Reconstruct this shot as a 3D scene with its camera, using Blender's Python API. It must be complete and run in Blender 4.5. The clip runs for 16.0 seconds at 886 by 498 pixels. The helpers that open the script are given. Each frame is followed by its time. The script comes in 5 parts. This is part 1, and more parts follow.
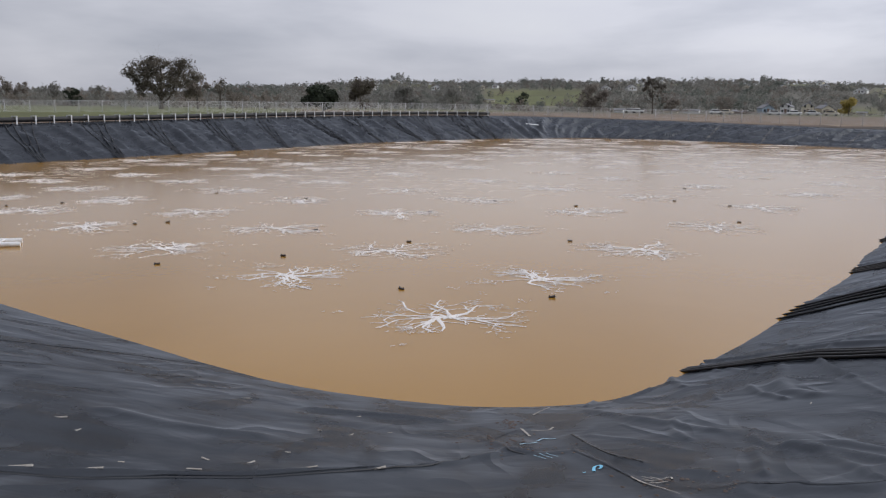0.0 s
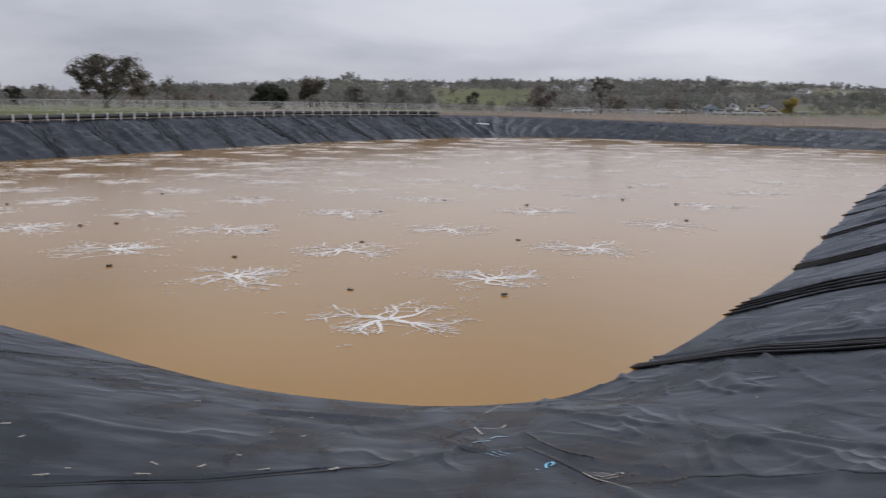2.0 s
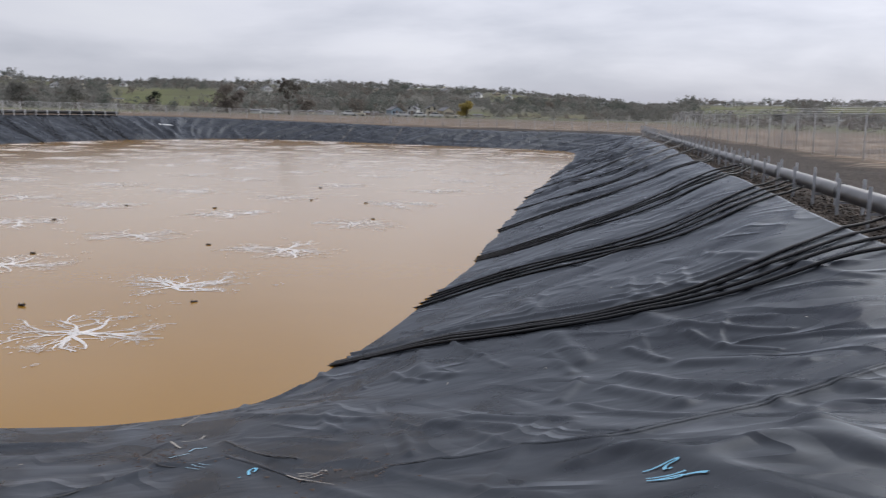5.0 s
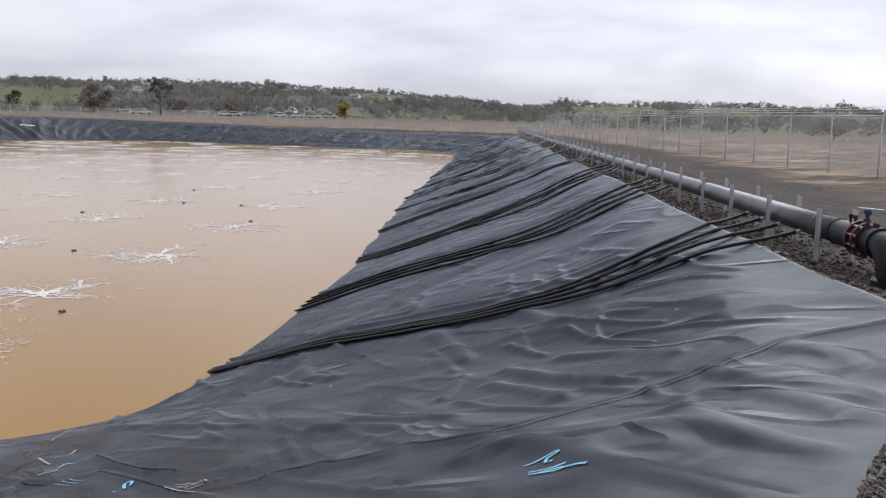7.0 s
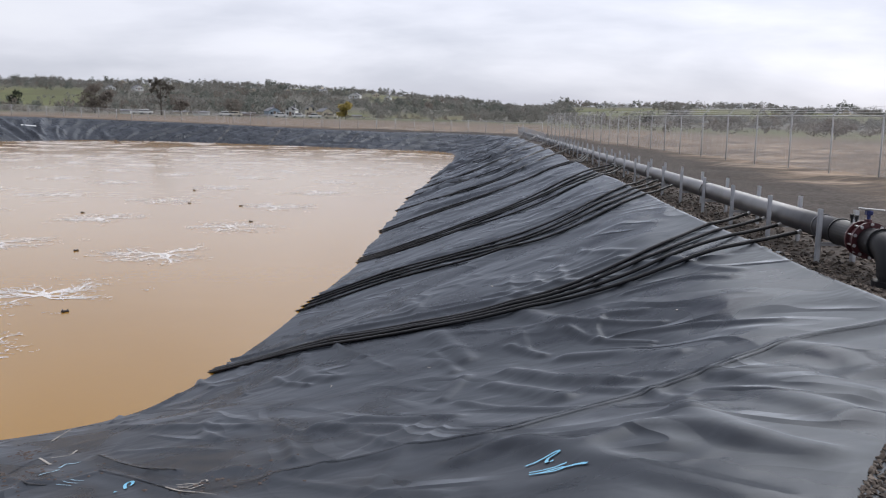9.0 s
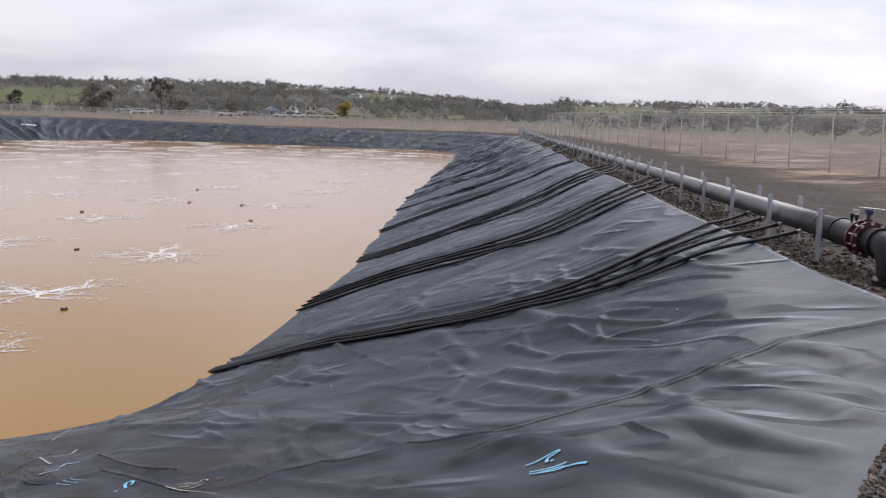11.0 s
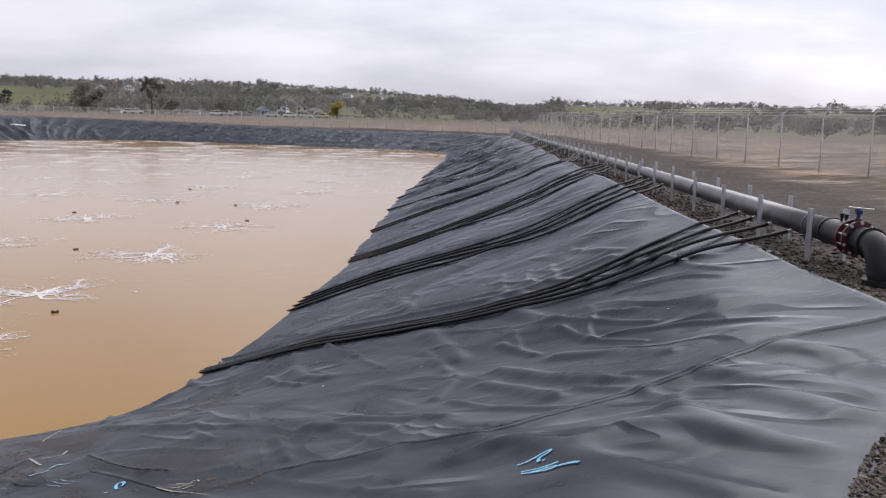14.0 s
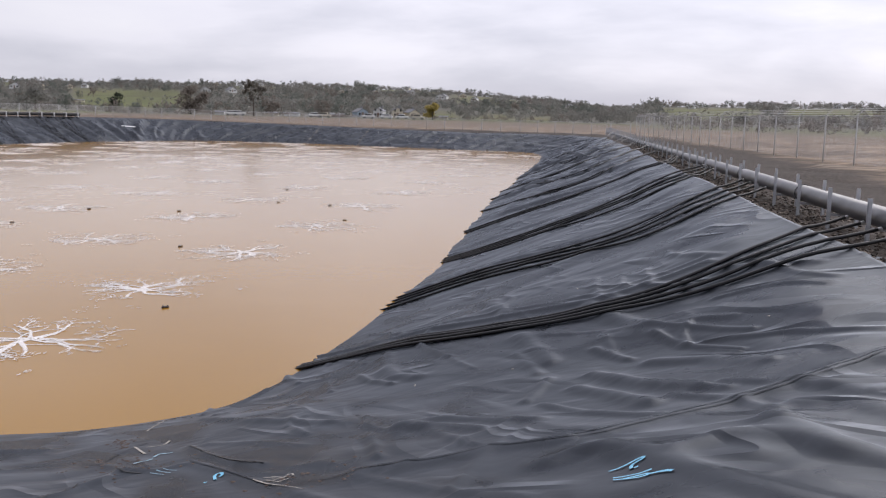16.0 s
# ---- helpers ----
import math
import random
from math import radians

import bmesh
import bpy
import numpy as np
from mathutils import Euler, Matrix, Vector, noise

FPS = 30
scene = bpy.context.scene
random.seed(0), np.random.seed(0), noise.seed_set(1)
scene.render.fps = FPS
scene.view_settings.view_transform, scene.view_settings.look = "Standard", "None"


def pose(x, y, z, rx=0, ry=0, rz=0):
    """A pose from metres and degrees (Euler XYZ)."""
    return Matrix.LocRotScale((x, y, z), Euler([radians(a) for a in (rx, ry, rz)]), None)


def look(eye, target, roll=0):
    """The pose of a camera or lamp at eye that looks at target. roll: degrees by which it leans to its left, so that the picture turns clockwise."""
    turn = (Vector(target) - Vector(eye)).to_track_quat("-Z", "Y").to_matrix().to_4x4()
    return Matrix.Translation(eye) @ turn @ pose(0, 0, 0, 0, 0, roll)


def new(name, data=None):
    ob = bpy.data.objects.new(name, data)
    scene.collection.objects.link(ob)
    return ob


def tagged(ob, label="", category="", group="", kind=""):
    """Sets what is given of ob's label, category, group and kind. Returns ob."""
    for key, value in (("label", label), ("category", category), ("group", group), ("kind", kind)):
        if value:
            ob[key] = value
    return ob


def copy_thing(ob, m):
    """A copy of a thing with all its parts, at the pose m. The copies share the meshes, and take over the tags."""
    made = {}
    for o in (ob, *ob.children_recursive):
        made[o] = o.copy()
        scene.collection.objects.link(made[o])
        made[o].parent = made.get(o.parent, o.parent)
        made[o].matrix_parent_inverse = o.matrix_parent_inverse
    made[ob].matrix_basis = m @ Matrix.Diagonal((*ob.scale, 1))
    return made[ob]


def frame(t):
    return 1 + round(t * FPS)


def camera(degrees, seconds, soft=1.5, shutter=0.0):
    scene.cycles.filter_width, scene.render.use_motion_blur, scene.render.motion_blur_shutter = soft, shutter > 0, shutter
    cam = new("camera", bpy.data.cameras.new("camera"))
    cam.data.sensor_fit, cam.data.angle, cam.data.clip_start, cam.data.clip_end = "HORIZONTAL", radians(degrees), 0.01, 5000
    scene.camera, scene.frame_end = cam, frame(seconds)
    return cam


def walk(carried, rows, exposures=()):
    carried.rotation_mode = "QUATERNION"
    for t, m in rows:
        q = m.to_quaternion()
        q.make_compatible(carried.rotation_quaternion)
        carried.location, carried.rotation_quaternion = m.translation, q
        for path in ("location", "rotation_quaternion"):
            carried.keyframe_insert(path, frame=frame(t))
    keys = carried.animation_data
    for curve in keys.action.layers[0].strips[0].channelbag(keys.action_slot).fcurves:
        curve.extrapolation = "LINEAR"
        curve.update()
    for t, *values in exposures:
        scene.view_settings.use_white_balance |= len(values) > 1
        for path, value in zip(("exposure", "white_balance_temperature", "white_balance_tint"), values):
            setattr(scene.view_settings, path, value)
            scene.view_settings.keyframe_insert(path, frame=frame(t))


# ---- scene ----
SUN_UP, SUN_ROUND, SUN, SKY = 36.0, 70.0, 1.55, 0.97
EXPOSURES = [(0.0, -0.03, 6500, 10), (1.5, -0.04, 6500, 10), (3.5, -0.05, 6500, 10), (5.2, 0.09, 6500, 10), (7.3, 0.29, 6500, 10), (9.2, 0.29, 6500, 10), (11.3, 0.29, 6640, 14), (16.0, 0.29, 6640, 14)]
# ---------------------------------------------------------------- camera
cam = camera(52.06, 16.0, soft=1.2, shutter=0.5)
EYE = Vector((0.0, 0.0, 1.6))
# the pan head stands a little out of level
LEVEL = pose(0, 0, 0, -1.6, -1.0, 0)


def head(pan, tilt, lean=-0.25):
    return Matrix.Translation(EYE) @ LEVEL @ pose(0, 0, 0, 0, 0, pan) @ pose(0, 0, 0, 90 + tilt) @ pose(0, 0, 0, 0, 0, lean)


PATH = [(0.0, 0.0, -7.37), (1.5, 0.0, -7.37), (2.0, -3.08, -7.42), (2.5, -7.42, -7.47), (3.0, -11.72, -7.47),
        (3.5, -14.33, -7.46), (4.0, -16.27, -7.42), (4.5, -19.15, -7.42), (5.0, -22.40, -7.43), (5.2, -23.72, -7.42),
        (6.2, -28.6, -7.41), (7.3, -30.26, -7.40), (7.5, -30.40, -7.39), (8.0, -30.30, -7.36), (8.5, -29.92, -7.40),
        (9.0, -29.92, -7.40), (11.5, -29.91, -7.44), (12.0, -29.92, -7.44), (12.5, -30.24, -7.44), (13.0, -30.62, -7.46),
        (13.5, -30.61, -7.45), (14.0, -30.45, -7.44), (14.5, -29.82, -7.41), (15.0, -27.23, -7.36), (15.5, -25.12, -7.34),
        (16.0, -24.52, -7.33)]
walk(cam, [(t, head(p, q)) for t, p, q in PATH], exposures=EXPOSURES)

# ---------------------------------------------------------------- node helpers
def mat(name, rough=0.7, metal=0.0, spec=0.5):
    m = bpy.data.materials.new(name)
    m.use_nodes = True
    b = m.node_tree.nodes["Principled BSDF"]
    b.inputs["Roughness"].default_value = rough
    b.inputs["Metallic"].default_value = metal
    b.inputs["Specular IOR Level"].default_value = spec
    return m, m.node_tree, b


def node(tree, kind, **values):
    n = tree.nodes.new(kind)
    for key, value in values.items():
        n.inputs[key.replace("_", " ")].default_value = value
    return n


def coords(tree, scale=(1, 1, 1), turn=(0, 0, 0), source="Object"):
    c = tree.nodes.new("ShaderNodeTexCoord")
    m = tree.nodes.new("ShaderNodeMapping")
    m.inputs["Scale"].default_value = scale
    m.inputs["Rotation"].default_value = turn
    tree.links.new(c.outputs[source], m.inputs["Vector"])
    return m.outputs["Vector"]


def noise_tex(tree, vec, scale, detail=5.0, rough=0.55, distort=0.0):
    n = node(tree, "ShaderNodeTexNoise", Scale=scale, Detail=detail, Roughness=rough, Distortion=distort)
    tree.links.new(vec, n.inputs["Vector"])
    return n.outputs["Fac"]


def ramp(tree, fac, *stops):
    r = tree.nodes.new("ShaderNodeValToRGB")
    el = r.color_ramp.elements
    while len(el) < len(stops):
        el.new(0.5)
    for e, (p, c) in zip(el, stops):
        e.position, e.color = p, (*c, 1) if len(c) == 3 else c
    tree.links.new(fac, r.inputs["Fac"])
    return r.outputs["Color"]


def mix(tree, fac, a, b, blend="MIX"):
    m = tree.nodes.new("ShaderNodeMix")
    m.data_type, m.blend_type = "RGBA", blend
    for sock, v in ((m.inputs[0], fac), (m.inputs[6], a), (m.inputs[7], b)):
        if isinstance(v, bpy.types.NodeSocket):
            tree.links.new(v, sock)
        elif isinstance(v, (int, float)):
            sock.default_value = v
        else:
            sock.default_value = (*v, 1)
    return m.outputs[2]


def bump(tree, b, fac, strength, distance, before=None):
    n = node(tree, "ShaderNodeBump", Strength=strength, Distance=distance)
    tree.links.new(fac, n.inputs["Height"])
    if before is not None:
        tree.links.new(before, n.inputs["Normal"])
    tree.links.new(n.outputs["Normal"], b.inputs["Normal"])
    return n.outputs["Normal"]


def simple(name, low, high, scale=8.0, rough=0.7, metal=0.0, bumpiness=0.2, depth=0.01, spec=0.5, source="Object"):
    m, t, b = mat(name, rough, metal, spec)
    v = coords(t, source=source)
    f = noise_tex(t, v, scale, 6)
    t.links.new(ramp(t, f, (0.3, low), (0.7, high)), b.inputs["Base Color"])
    if bumpiness:
        bump(t, b, noise_tex(t, v, scale * 5, 4), bumpiness, depth)
    return m


# ---------------------------------------------------------------- world: thick overcast with soft cloud bands
world = bpy.data.worlds.new("sky")
scene.world = world
world.use_nodes = True
wt = world.node_tree
bg = wt.nodes["Background"]
sky = wt.nodes.new("ShaderNodeTexSky")
sky.sky_type, sky.sun_disc = "NISHITA", False
sky.sun_elevation, sky.sun_rotation = radians(SUN_UP), radians(SUN_ROUND)
sky_dim = mix(wt, 1.0, sky.outputs["Color"], (0.1, 0.1, 0.1), "MULTIPLY")
wv = coords(wt, (1.0, 1.0, 4.0), source="Generated")
c1 = noise_tex(wt, wv, 1.5, 6, 0.52, 0.3)
c2 = noise_tex(wt, wv, 4.2, 5, 0.5, 0.2)
cl = mix(wt, 0.35, c1, c2)
cloud = ramp(wt, cl, (0.30, (0.395, 0.42, 0.53)), (0.47, (0.59, 0.615, 0.72)), (0.60, (0.83, 0.845, 0.95)), (0.75, (0.93, 0.945, 1.02)))
# an overcast sky is brighter overhead, and towards the hidden sun
sep = wt.nodes.new("ShaderNodeSeparateXYZ")
wt.links.new(coords(wt, source="Generated"), sep.inputs[0])


def world_math(op, a, b):
    n = wt.nodes.new("ShaderNodeMath")
    n.operation = op
    for sock, v in zip(n.inputs, (a, b)):
        if isinstance(v, (int, float)):
            sock.default_value = v
        else:
            wt.links.new(v, sock)
    return n.outputs[0]


high = world_math("MAXIMUM", sep.outputs[2], 0.0)
zen = world_math("MULTIPLY", high, world_math("ADD", world_math("MULTIPLY", sep.outputs[0], 0.75), 0.40))
side = world_math("ADD", world_math("MULTIPLY", sep.outputs[0], 0.22), world_math("MULTIPLY", sep.outputs[1], -0.02))
glow = world_math("MAXIMUM", world_math("ADD", world_math("ADD", zen, side), 0.80), 0.4)
comb = wt.nodes.new("ShaderNodeCombineXYZ")
for k in range(3):
    wt.links.new(glow, comb.inputs[k])
cloud = mix(wt, 1.0, cloud, comb.outputs[0], "MULTIPLY")
wt.links.new(mix(wt, 0.92, sky_dim, cloud), bg.inputs["Color"])
bg.inputs["Strength"].default_value = SKY

sun = new("sun", bpy.data.lights.new("sun", "SUN"))
sun.data.energy, sun.data.angle, sun.data.color = SUN, radians(70), (1.0, 0.97, 0.93)
sun.matrix_world = look(Vector((0, 0, 60)) + 60 * Vector((math.sin(radians(SUN_ROUND)) * math.cos(radians(SUN_UP)), math.cos(radians(SUN_ROUND)) * math.cos(radians(SUN_UP)), math.sin(radians(SUN_UP)))), (0, 0, 60))

# ---------------------------------------------------------------- materials
WATER_Z = -3.1


def make_liner():
    """Black plastic sheet with a finely textured face: its gloss rises less towards grazing than that of a smooth one."""
    m = bpy.data.materials.new("black_liner")
    m.use_nodes = True
    t = m.node_tree
    t.nodes.remove(t.nodes["Principled BSDF"])
    v = coords(t)
    big = noise_tex(t, v, 0.35, 5, 0.6)
    dust = noise_tex(t, v, 2.2, 8, 0.65)
    col = ramp(t, big, (0.3, (0.005, 0.006, 0.0085)), (0.7, (0.009, 0.0105, 0.0135)))
    dusty = ramp(t, dust, (0.5, (0, 0, 0)), (0.8, (0.4, 0.4, 0.4)))
    col = mix(t, dusty, col, (0.021, 0.022, 0.024))
    dif = t.nodes.new("ShaderNodeBsdfDiffuse")
    glo = t.nodes.new("ShaderNodeBsdfGlossy")
    glo.inputs["Color"].default_value = (0.87, 0.925, 1.0, 1)
    t.links.new(col, dif.inputs["Color"])
    # a film of dust dulls the sheet in patches, smeared down the fall
    film = noise_tex(t, coords(t, (1.0, 0.55, 0.8)), 0.95, 4, 0.55, 0.7)
    t.links.new(ramp(t, film, (0.40, (0.24, 0.24, 0.24)), (0.62, (0.46, 0.46, 0.46))), glo.inputs["Roughness"])
    n1 = node(t, "ShaderNodeBump", Strength=0.22, Distance=0.10)
    t.links.new(noise_tex(t, coords(t, (1, 1, 1)), 1.3, 2, 0.5, 0.8), n1.inputs["Height"])
    n2 = node(t, "ShaderNodeBump", Strength=0.07, Distance=0.03)
    t.links.new(noise_tex(t, coords(t, (1, 1, 1)), 4.5, 2, 0.5, 1.0), n2.inputs["Height"])
    t.links.new(n1.outputs[0], n2.inputs["Normal"])
    # thin pinched creases that run down the fall, in patches
    lines = ramp(t, noise_tex(t, coords(t, (1.5, 0.5, 0.5)), 0.8, 1, 0.5, 0.3), (0.42, (0, 0, 0)), (0.5, (1, 1, 1)), (0.58, (0, 0, 0)))
    patch = ramp(t, noise_tex(t, coords(t), 0.45, 2, 0.5), (0.44, (0, 0, 0)), (0.58, (1, 1, 1)))
    n3 = node(t, "ShaderNodeBump", Strength=0.65, Distance=0.04)
    t.links.new(mix(t, 1.0, lines, patch, "MULTIPLY"), n3.inputs["Height"])
    t.links.new(n2.outputs[0], n3.inputs["Normal"])
    fr = node(t, "ShaderNodeFresnel", IOR=1.5)
    for sh in (dif, glo, fr):
        t.links.new(n3.outputs[0], sh.inputs["Normal"])
    cap = t.nodes.new("ShaderNodeMath")
    cap.operation = "MULTIPLY_ADD"
    cap.inputs[1].default_value = 0.28
    cap.inputs[2].default_value = 0.035
    t.links.new(fr.outputs[0], cap.inputs[0])
    mx = t.nodes.new("ShaderNodeMixShader")
    t.links.new(cap.outputs[0], mx.inputs[0])
    t.links.new(dif.outputs[0], mx.inputs[1])
    t.links.new(glo.outputs[0], mx.inputs[2])
    t.links.new(mx.outputs[0], t.nodes["Material Output"].inputs[0])
    return m


def make_water():
    m, t, b = mat("muddy_water", 0.13, 0, 0.5)
    b.inputs["IOR"].default_value = 1.33
    v = coords(t)
    f = noise_tex(t, v, 0.12, 5, 0.55, 0.4)
    t.links.new(ramp(t, f, (0.3, (0.315, 0.160, 0.016)), (0.7, (0.345, 0.180, 0.026))), b.inputs["Base Color"])
    n1 = bump(t, b, noise_tex(t, coords(t, (1.0, 1.0, 1)), 0.9, 3, 0.5, 0.4), 0.06, 0.05)
    bump(t, b, noise_tex(t, v, 5.0, 4, 0.6), 0.07, 0.02, n1)
    return m


def make_ground():
    m, t, b = mat("open_ground", 0.9, 0, 0.2)
    v = coords(t)
    fields = noise_tex(t, coords(t, (1, 1, 0.2)), 0.006, 4, 0.55, 0.5)
    fine = noise_tex(t, v, 0.25, 8, 0.65)
    gravel = noise_tex(t, v, 9.0, 8, 0.7)
    # dirt yard near the basin, grass and stubble beyond
    geo = t.nodes.new("ShaderNodeAttribute")
    geo.attribute_name = "yard"
    dirt = ramp(t, fine, (0.35, (0.095, 0.072, 0.056)), (0.5, (0.15, 0.112, 0.084)), (0.68, (0.25, 0.18, 0.125)))
    tan = noise_tex(t, coords(t, (0.25, 1, 0.2), (0, 0, radians(-57))), 0.16, 6, 0.65, 0.6)
    dirt = mix(t, ramp(t, tan, (0.44, (0, 0, 0)), (0.56, (0.8, 0.8, 0.8))), dirt, (0.31, 0.215, 0.14))
    dirt = mix(t, 0.45, dirt, ramp(t, gravel, (0.35, (0.04, 0.033, 0.028)), (0.7, (0.23, 0.19, 0.155))))
    grass = ramp(t, fields, (0.40, (0.105, 0.115, 0.05)), (0.5, (0.14, 0.16, 0.062)), (0.58, (0.155, 0.145, 0.078)), (0.68, (0.125, 0.142, 0.06)))
    grass = mix(t, ramp(t, fine, (0.35, (0.1, 0.1, 0.1)), (0.7, (0.55, 0.55, 0.55))), grass, (0.09, 0.08, 0.045))
    # leaf litter and dead grass under the woods
    wooded = t.nodes.new("ShaderNodeAttribute")
    wooded.attribute_name = "wooded"
    grass = mix(t, wooded.outputs["Fac"], grass, ramp(t, fine, (0.35, (0.10, 0.097, 0.08)), (0.7, (0.15, 0.142, 0.115))))
    # ruts and scraped streaks along the basin, and scattered clods
    rut = noise_tex(t, coords(t, (0.10, 1, 0.2), (0, 0, radians(-57))), 1.1, 5, 0.6, 0.8)
    dirt = mix(t, ramp(t, rut, (0.36, (0.6, 0.6, 0.6)), (0.46, (0, 0, 0))), dirt, (0.075, 0.058, 0.045))
    clods = noise_tex(t, v, 1.6, 5, 0.7)
    dirt = mix(t, ramp(t, clods, (0.60, (0, 0, 0)), (0.68, (0.6, 0.6, 0.6))), dirt, (0.06, 0.046, 0.036))
    soil = t.nodes.new("ShaderNodeAttribute")
    soil.attribute_name = "bare"
    bare = mix(t, ramp(t, rut, (0.42, (0.9, 0.9, 0.9)), (0.53, (0, 0, 0))), ramp(t, fine, (0.35, (0.20, 0.145, 0.10)), (0.5, (0.32, 0.235, 0.165)), (0.66, (0.46, 0.37, 0.285))), (0.08, 0.06, 0.045))
    bare = mix(t, ramp(t, noise_tex(t, coords(t, (0.3, 1, 0.2), (0, 0, radians(-57))), 0.55, 6, 0.7, 0.5), (0.50, (0, 0, 0)), (0.60, (0.8, 0.8, 0.8))), bare, (0.085, 0.064, 0.048))
    dirt = mix(t, soil.outputs["Fac"], dirt, bare)
    edge = t.nodes.new("ShaderNodeAttribute")
    edge.attribute_name = "verge"
    dark = ramp(t, gravel, (0.35, (0.022, 0.018, 0.015)), (0.52, (0.058, 0.046, 0.038)), (0.7, (0.13, 0.105, 0.085)))
    dirt = mix(t, edge.outputs["Fac"], dirt, dark)
    t.links.new(mix(t, geo.outputs["Fac"], grass, dirt), b.inputs["Base Color"])
    bump(t, b, gravel, 0.6, 0.04, bump(t, b, fine, 0.7, 0.3))
    return m


M_LINER = make_liner()
M_WATER = make_water()
M_GROUND = make_ground()
M_HOSE = simple("black_hose", (0.005, 0.005, 0.006), (0.011, 0.011, 0.012), 6, 0.5, bumpiness=0.1, depth=0.003)
M_PIPE = simple("grey_pipe", (0.038, 0.038, 0.042), (0.085, 0.085, 0.09), 2.5, 0.36, bumpiness=0.08, depth=0.004)
M_BLACKPIPE = simple("black_pipe", (0.010, 0.010, 0.011), (0.018, 0.018, 0.020), 3, 0.5, bumpiness=0.08, depth=0.003, spec=0.3)
M_GALV = simple("galvanised_steel", (0.46, 0.47, 0.49), (0.62, 0.63, 0.65), 9, 0.5, 0.3, 0.1, 0.003)
def make_foam():
    """White froth with small holes in it, through which the water shows."""
    m, t, b = mat("white_foam", 1.0, 0, 0.05)
    v = coords(t)
    f = noise_tex(t, v, 9.0, 5, 0.65)
    t.links.new(ramp(t, f, (0.3, (0.66, 0.62, 0.58)), (0.65, (0.86, 0.83, 0.80))), b.inputs["Base Color"])
    t.links.new(ramp(t, noise_tex(t, v, 16.0, 4, 0.7), (0.34, (0.5, 0.5, 0.5)), (0.47, (1, 1, 1))), b.inputs["Alpha"])
    return m


M_FOAM = make_foam()
M_FLOAT = simple("dark_float", (0.02, 0.014, 0.012), (0.05, 0.035, 0.03), 12, 0.6)
M_RAIL = simple("weathered_galvanised_rail", (0.42, 0.42, 0.425), (0.56, 0.56, 0.565), 3, 0.6, 0.2, 0)
M_WHITE = simple("white_plastic", (0.7, 0.7, 0.69), (0.85, 0.85, 0.84), 4, 0.4)
M_BARK = simple("bark", (0.075, 0.063, 0.052), (0.14, 0.12, 0.10), 4, 0.9, bumpiness=0.6, depth=0.05)


def foliage(name, dark, light):
    m, t, b = mat(name, 0.85, 0, 0.2)
    g = t.nodes.new("ShaderNodeNewGeometry")
    t.links.new(ramp(t, g.outputs["Random Per Island"], (0.0, dark), (1.0, light)), b.inputs["Base Color"])
    return m


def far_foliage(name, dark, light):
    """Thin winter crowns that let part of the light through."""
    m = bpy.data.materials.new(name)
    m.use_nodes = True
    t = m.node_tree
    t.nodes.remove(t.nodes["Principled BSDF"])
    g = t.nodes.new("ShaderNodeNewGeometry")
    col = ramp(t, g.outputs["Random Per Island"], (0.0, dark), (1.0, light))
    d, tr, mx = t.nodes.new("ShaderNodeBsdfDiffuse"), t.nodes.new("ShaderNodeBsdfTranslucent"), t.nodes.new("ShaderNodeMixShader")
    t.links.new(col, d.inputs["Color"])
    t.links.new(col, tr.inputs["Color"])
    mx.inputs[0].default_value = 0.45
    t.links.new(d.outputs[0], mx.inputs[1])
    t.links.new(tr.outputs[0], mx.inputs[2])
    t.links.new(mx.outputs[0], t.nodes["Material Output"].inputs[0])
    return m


M_OAK = far_foliage("oak_leaves", (0.115, 0.102, 0.084), (0.175, 0.157, 0.13))
M_OAKTWIG = far_foliage("thin_grey_twigs", (0.15, 0.135, 0.118), (0.20, 0.182, 0.16))
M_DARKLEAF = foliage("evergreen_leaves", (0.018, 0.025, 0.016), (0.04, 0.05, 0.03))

# the haze over the far hills is put into this pale grey
M_WOOD_HAZE = far_foliage("hazy_wood_twigs", (0.225, 0.22, 0.20), (0.275, 0.27, 0.245))
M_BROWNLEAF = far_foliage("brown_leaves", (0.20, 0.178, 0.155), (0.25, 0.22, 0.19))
# evergreens paled by haze in the colour; nearer ones are much darker
M_HAZEGREEN = far_foliage("hazy_evergreen_leaves", (0.15, 0.163, 0.143), (0.19, 0.203, 0.178))
M_YELLOW = far_foliage("yellow_leaves", (0.36, 0.29, 0.10), (0.48, 0.39, 0.14))


# ---------------------------------------------------------------- mesh helpers
def obj(name, verts, faces, material, smooth=False, parent=None, up=False):
    """A mesh object; up: turn all faces so that they face the sky."""
    me = bpy.data.meshes.new(name)
    me.from_pydata([tuple(v) for v in verts], [], faces)
    if up and sum(p.normal.z * p.area for p in me.polygons) < 0:
        me.flip_normals()
    if smooth:
        me.polygons.foreach_set("use_smooth", [True] * len(me.polygons))
    me.materials.append(material)
    ob = new(name, me)
    if parent is not None:
        ob.parent = parent
    return ob


def part(name, bm, material, parent, label="", smooth=False):
    me = bpy.data.meshes.new(name)
    if smooth:
        for f in bm.faces:
            f.smooth = True
    bm.to_mesh(me)
    bm.free()
    me.materials.append(material)
    ob = new(name, me)
    ob.parent = parent
    return tagged(ob, label)


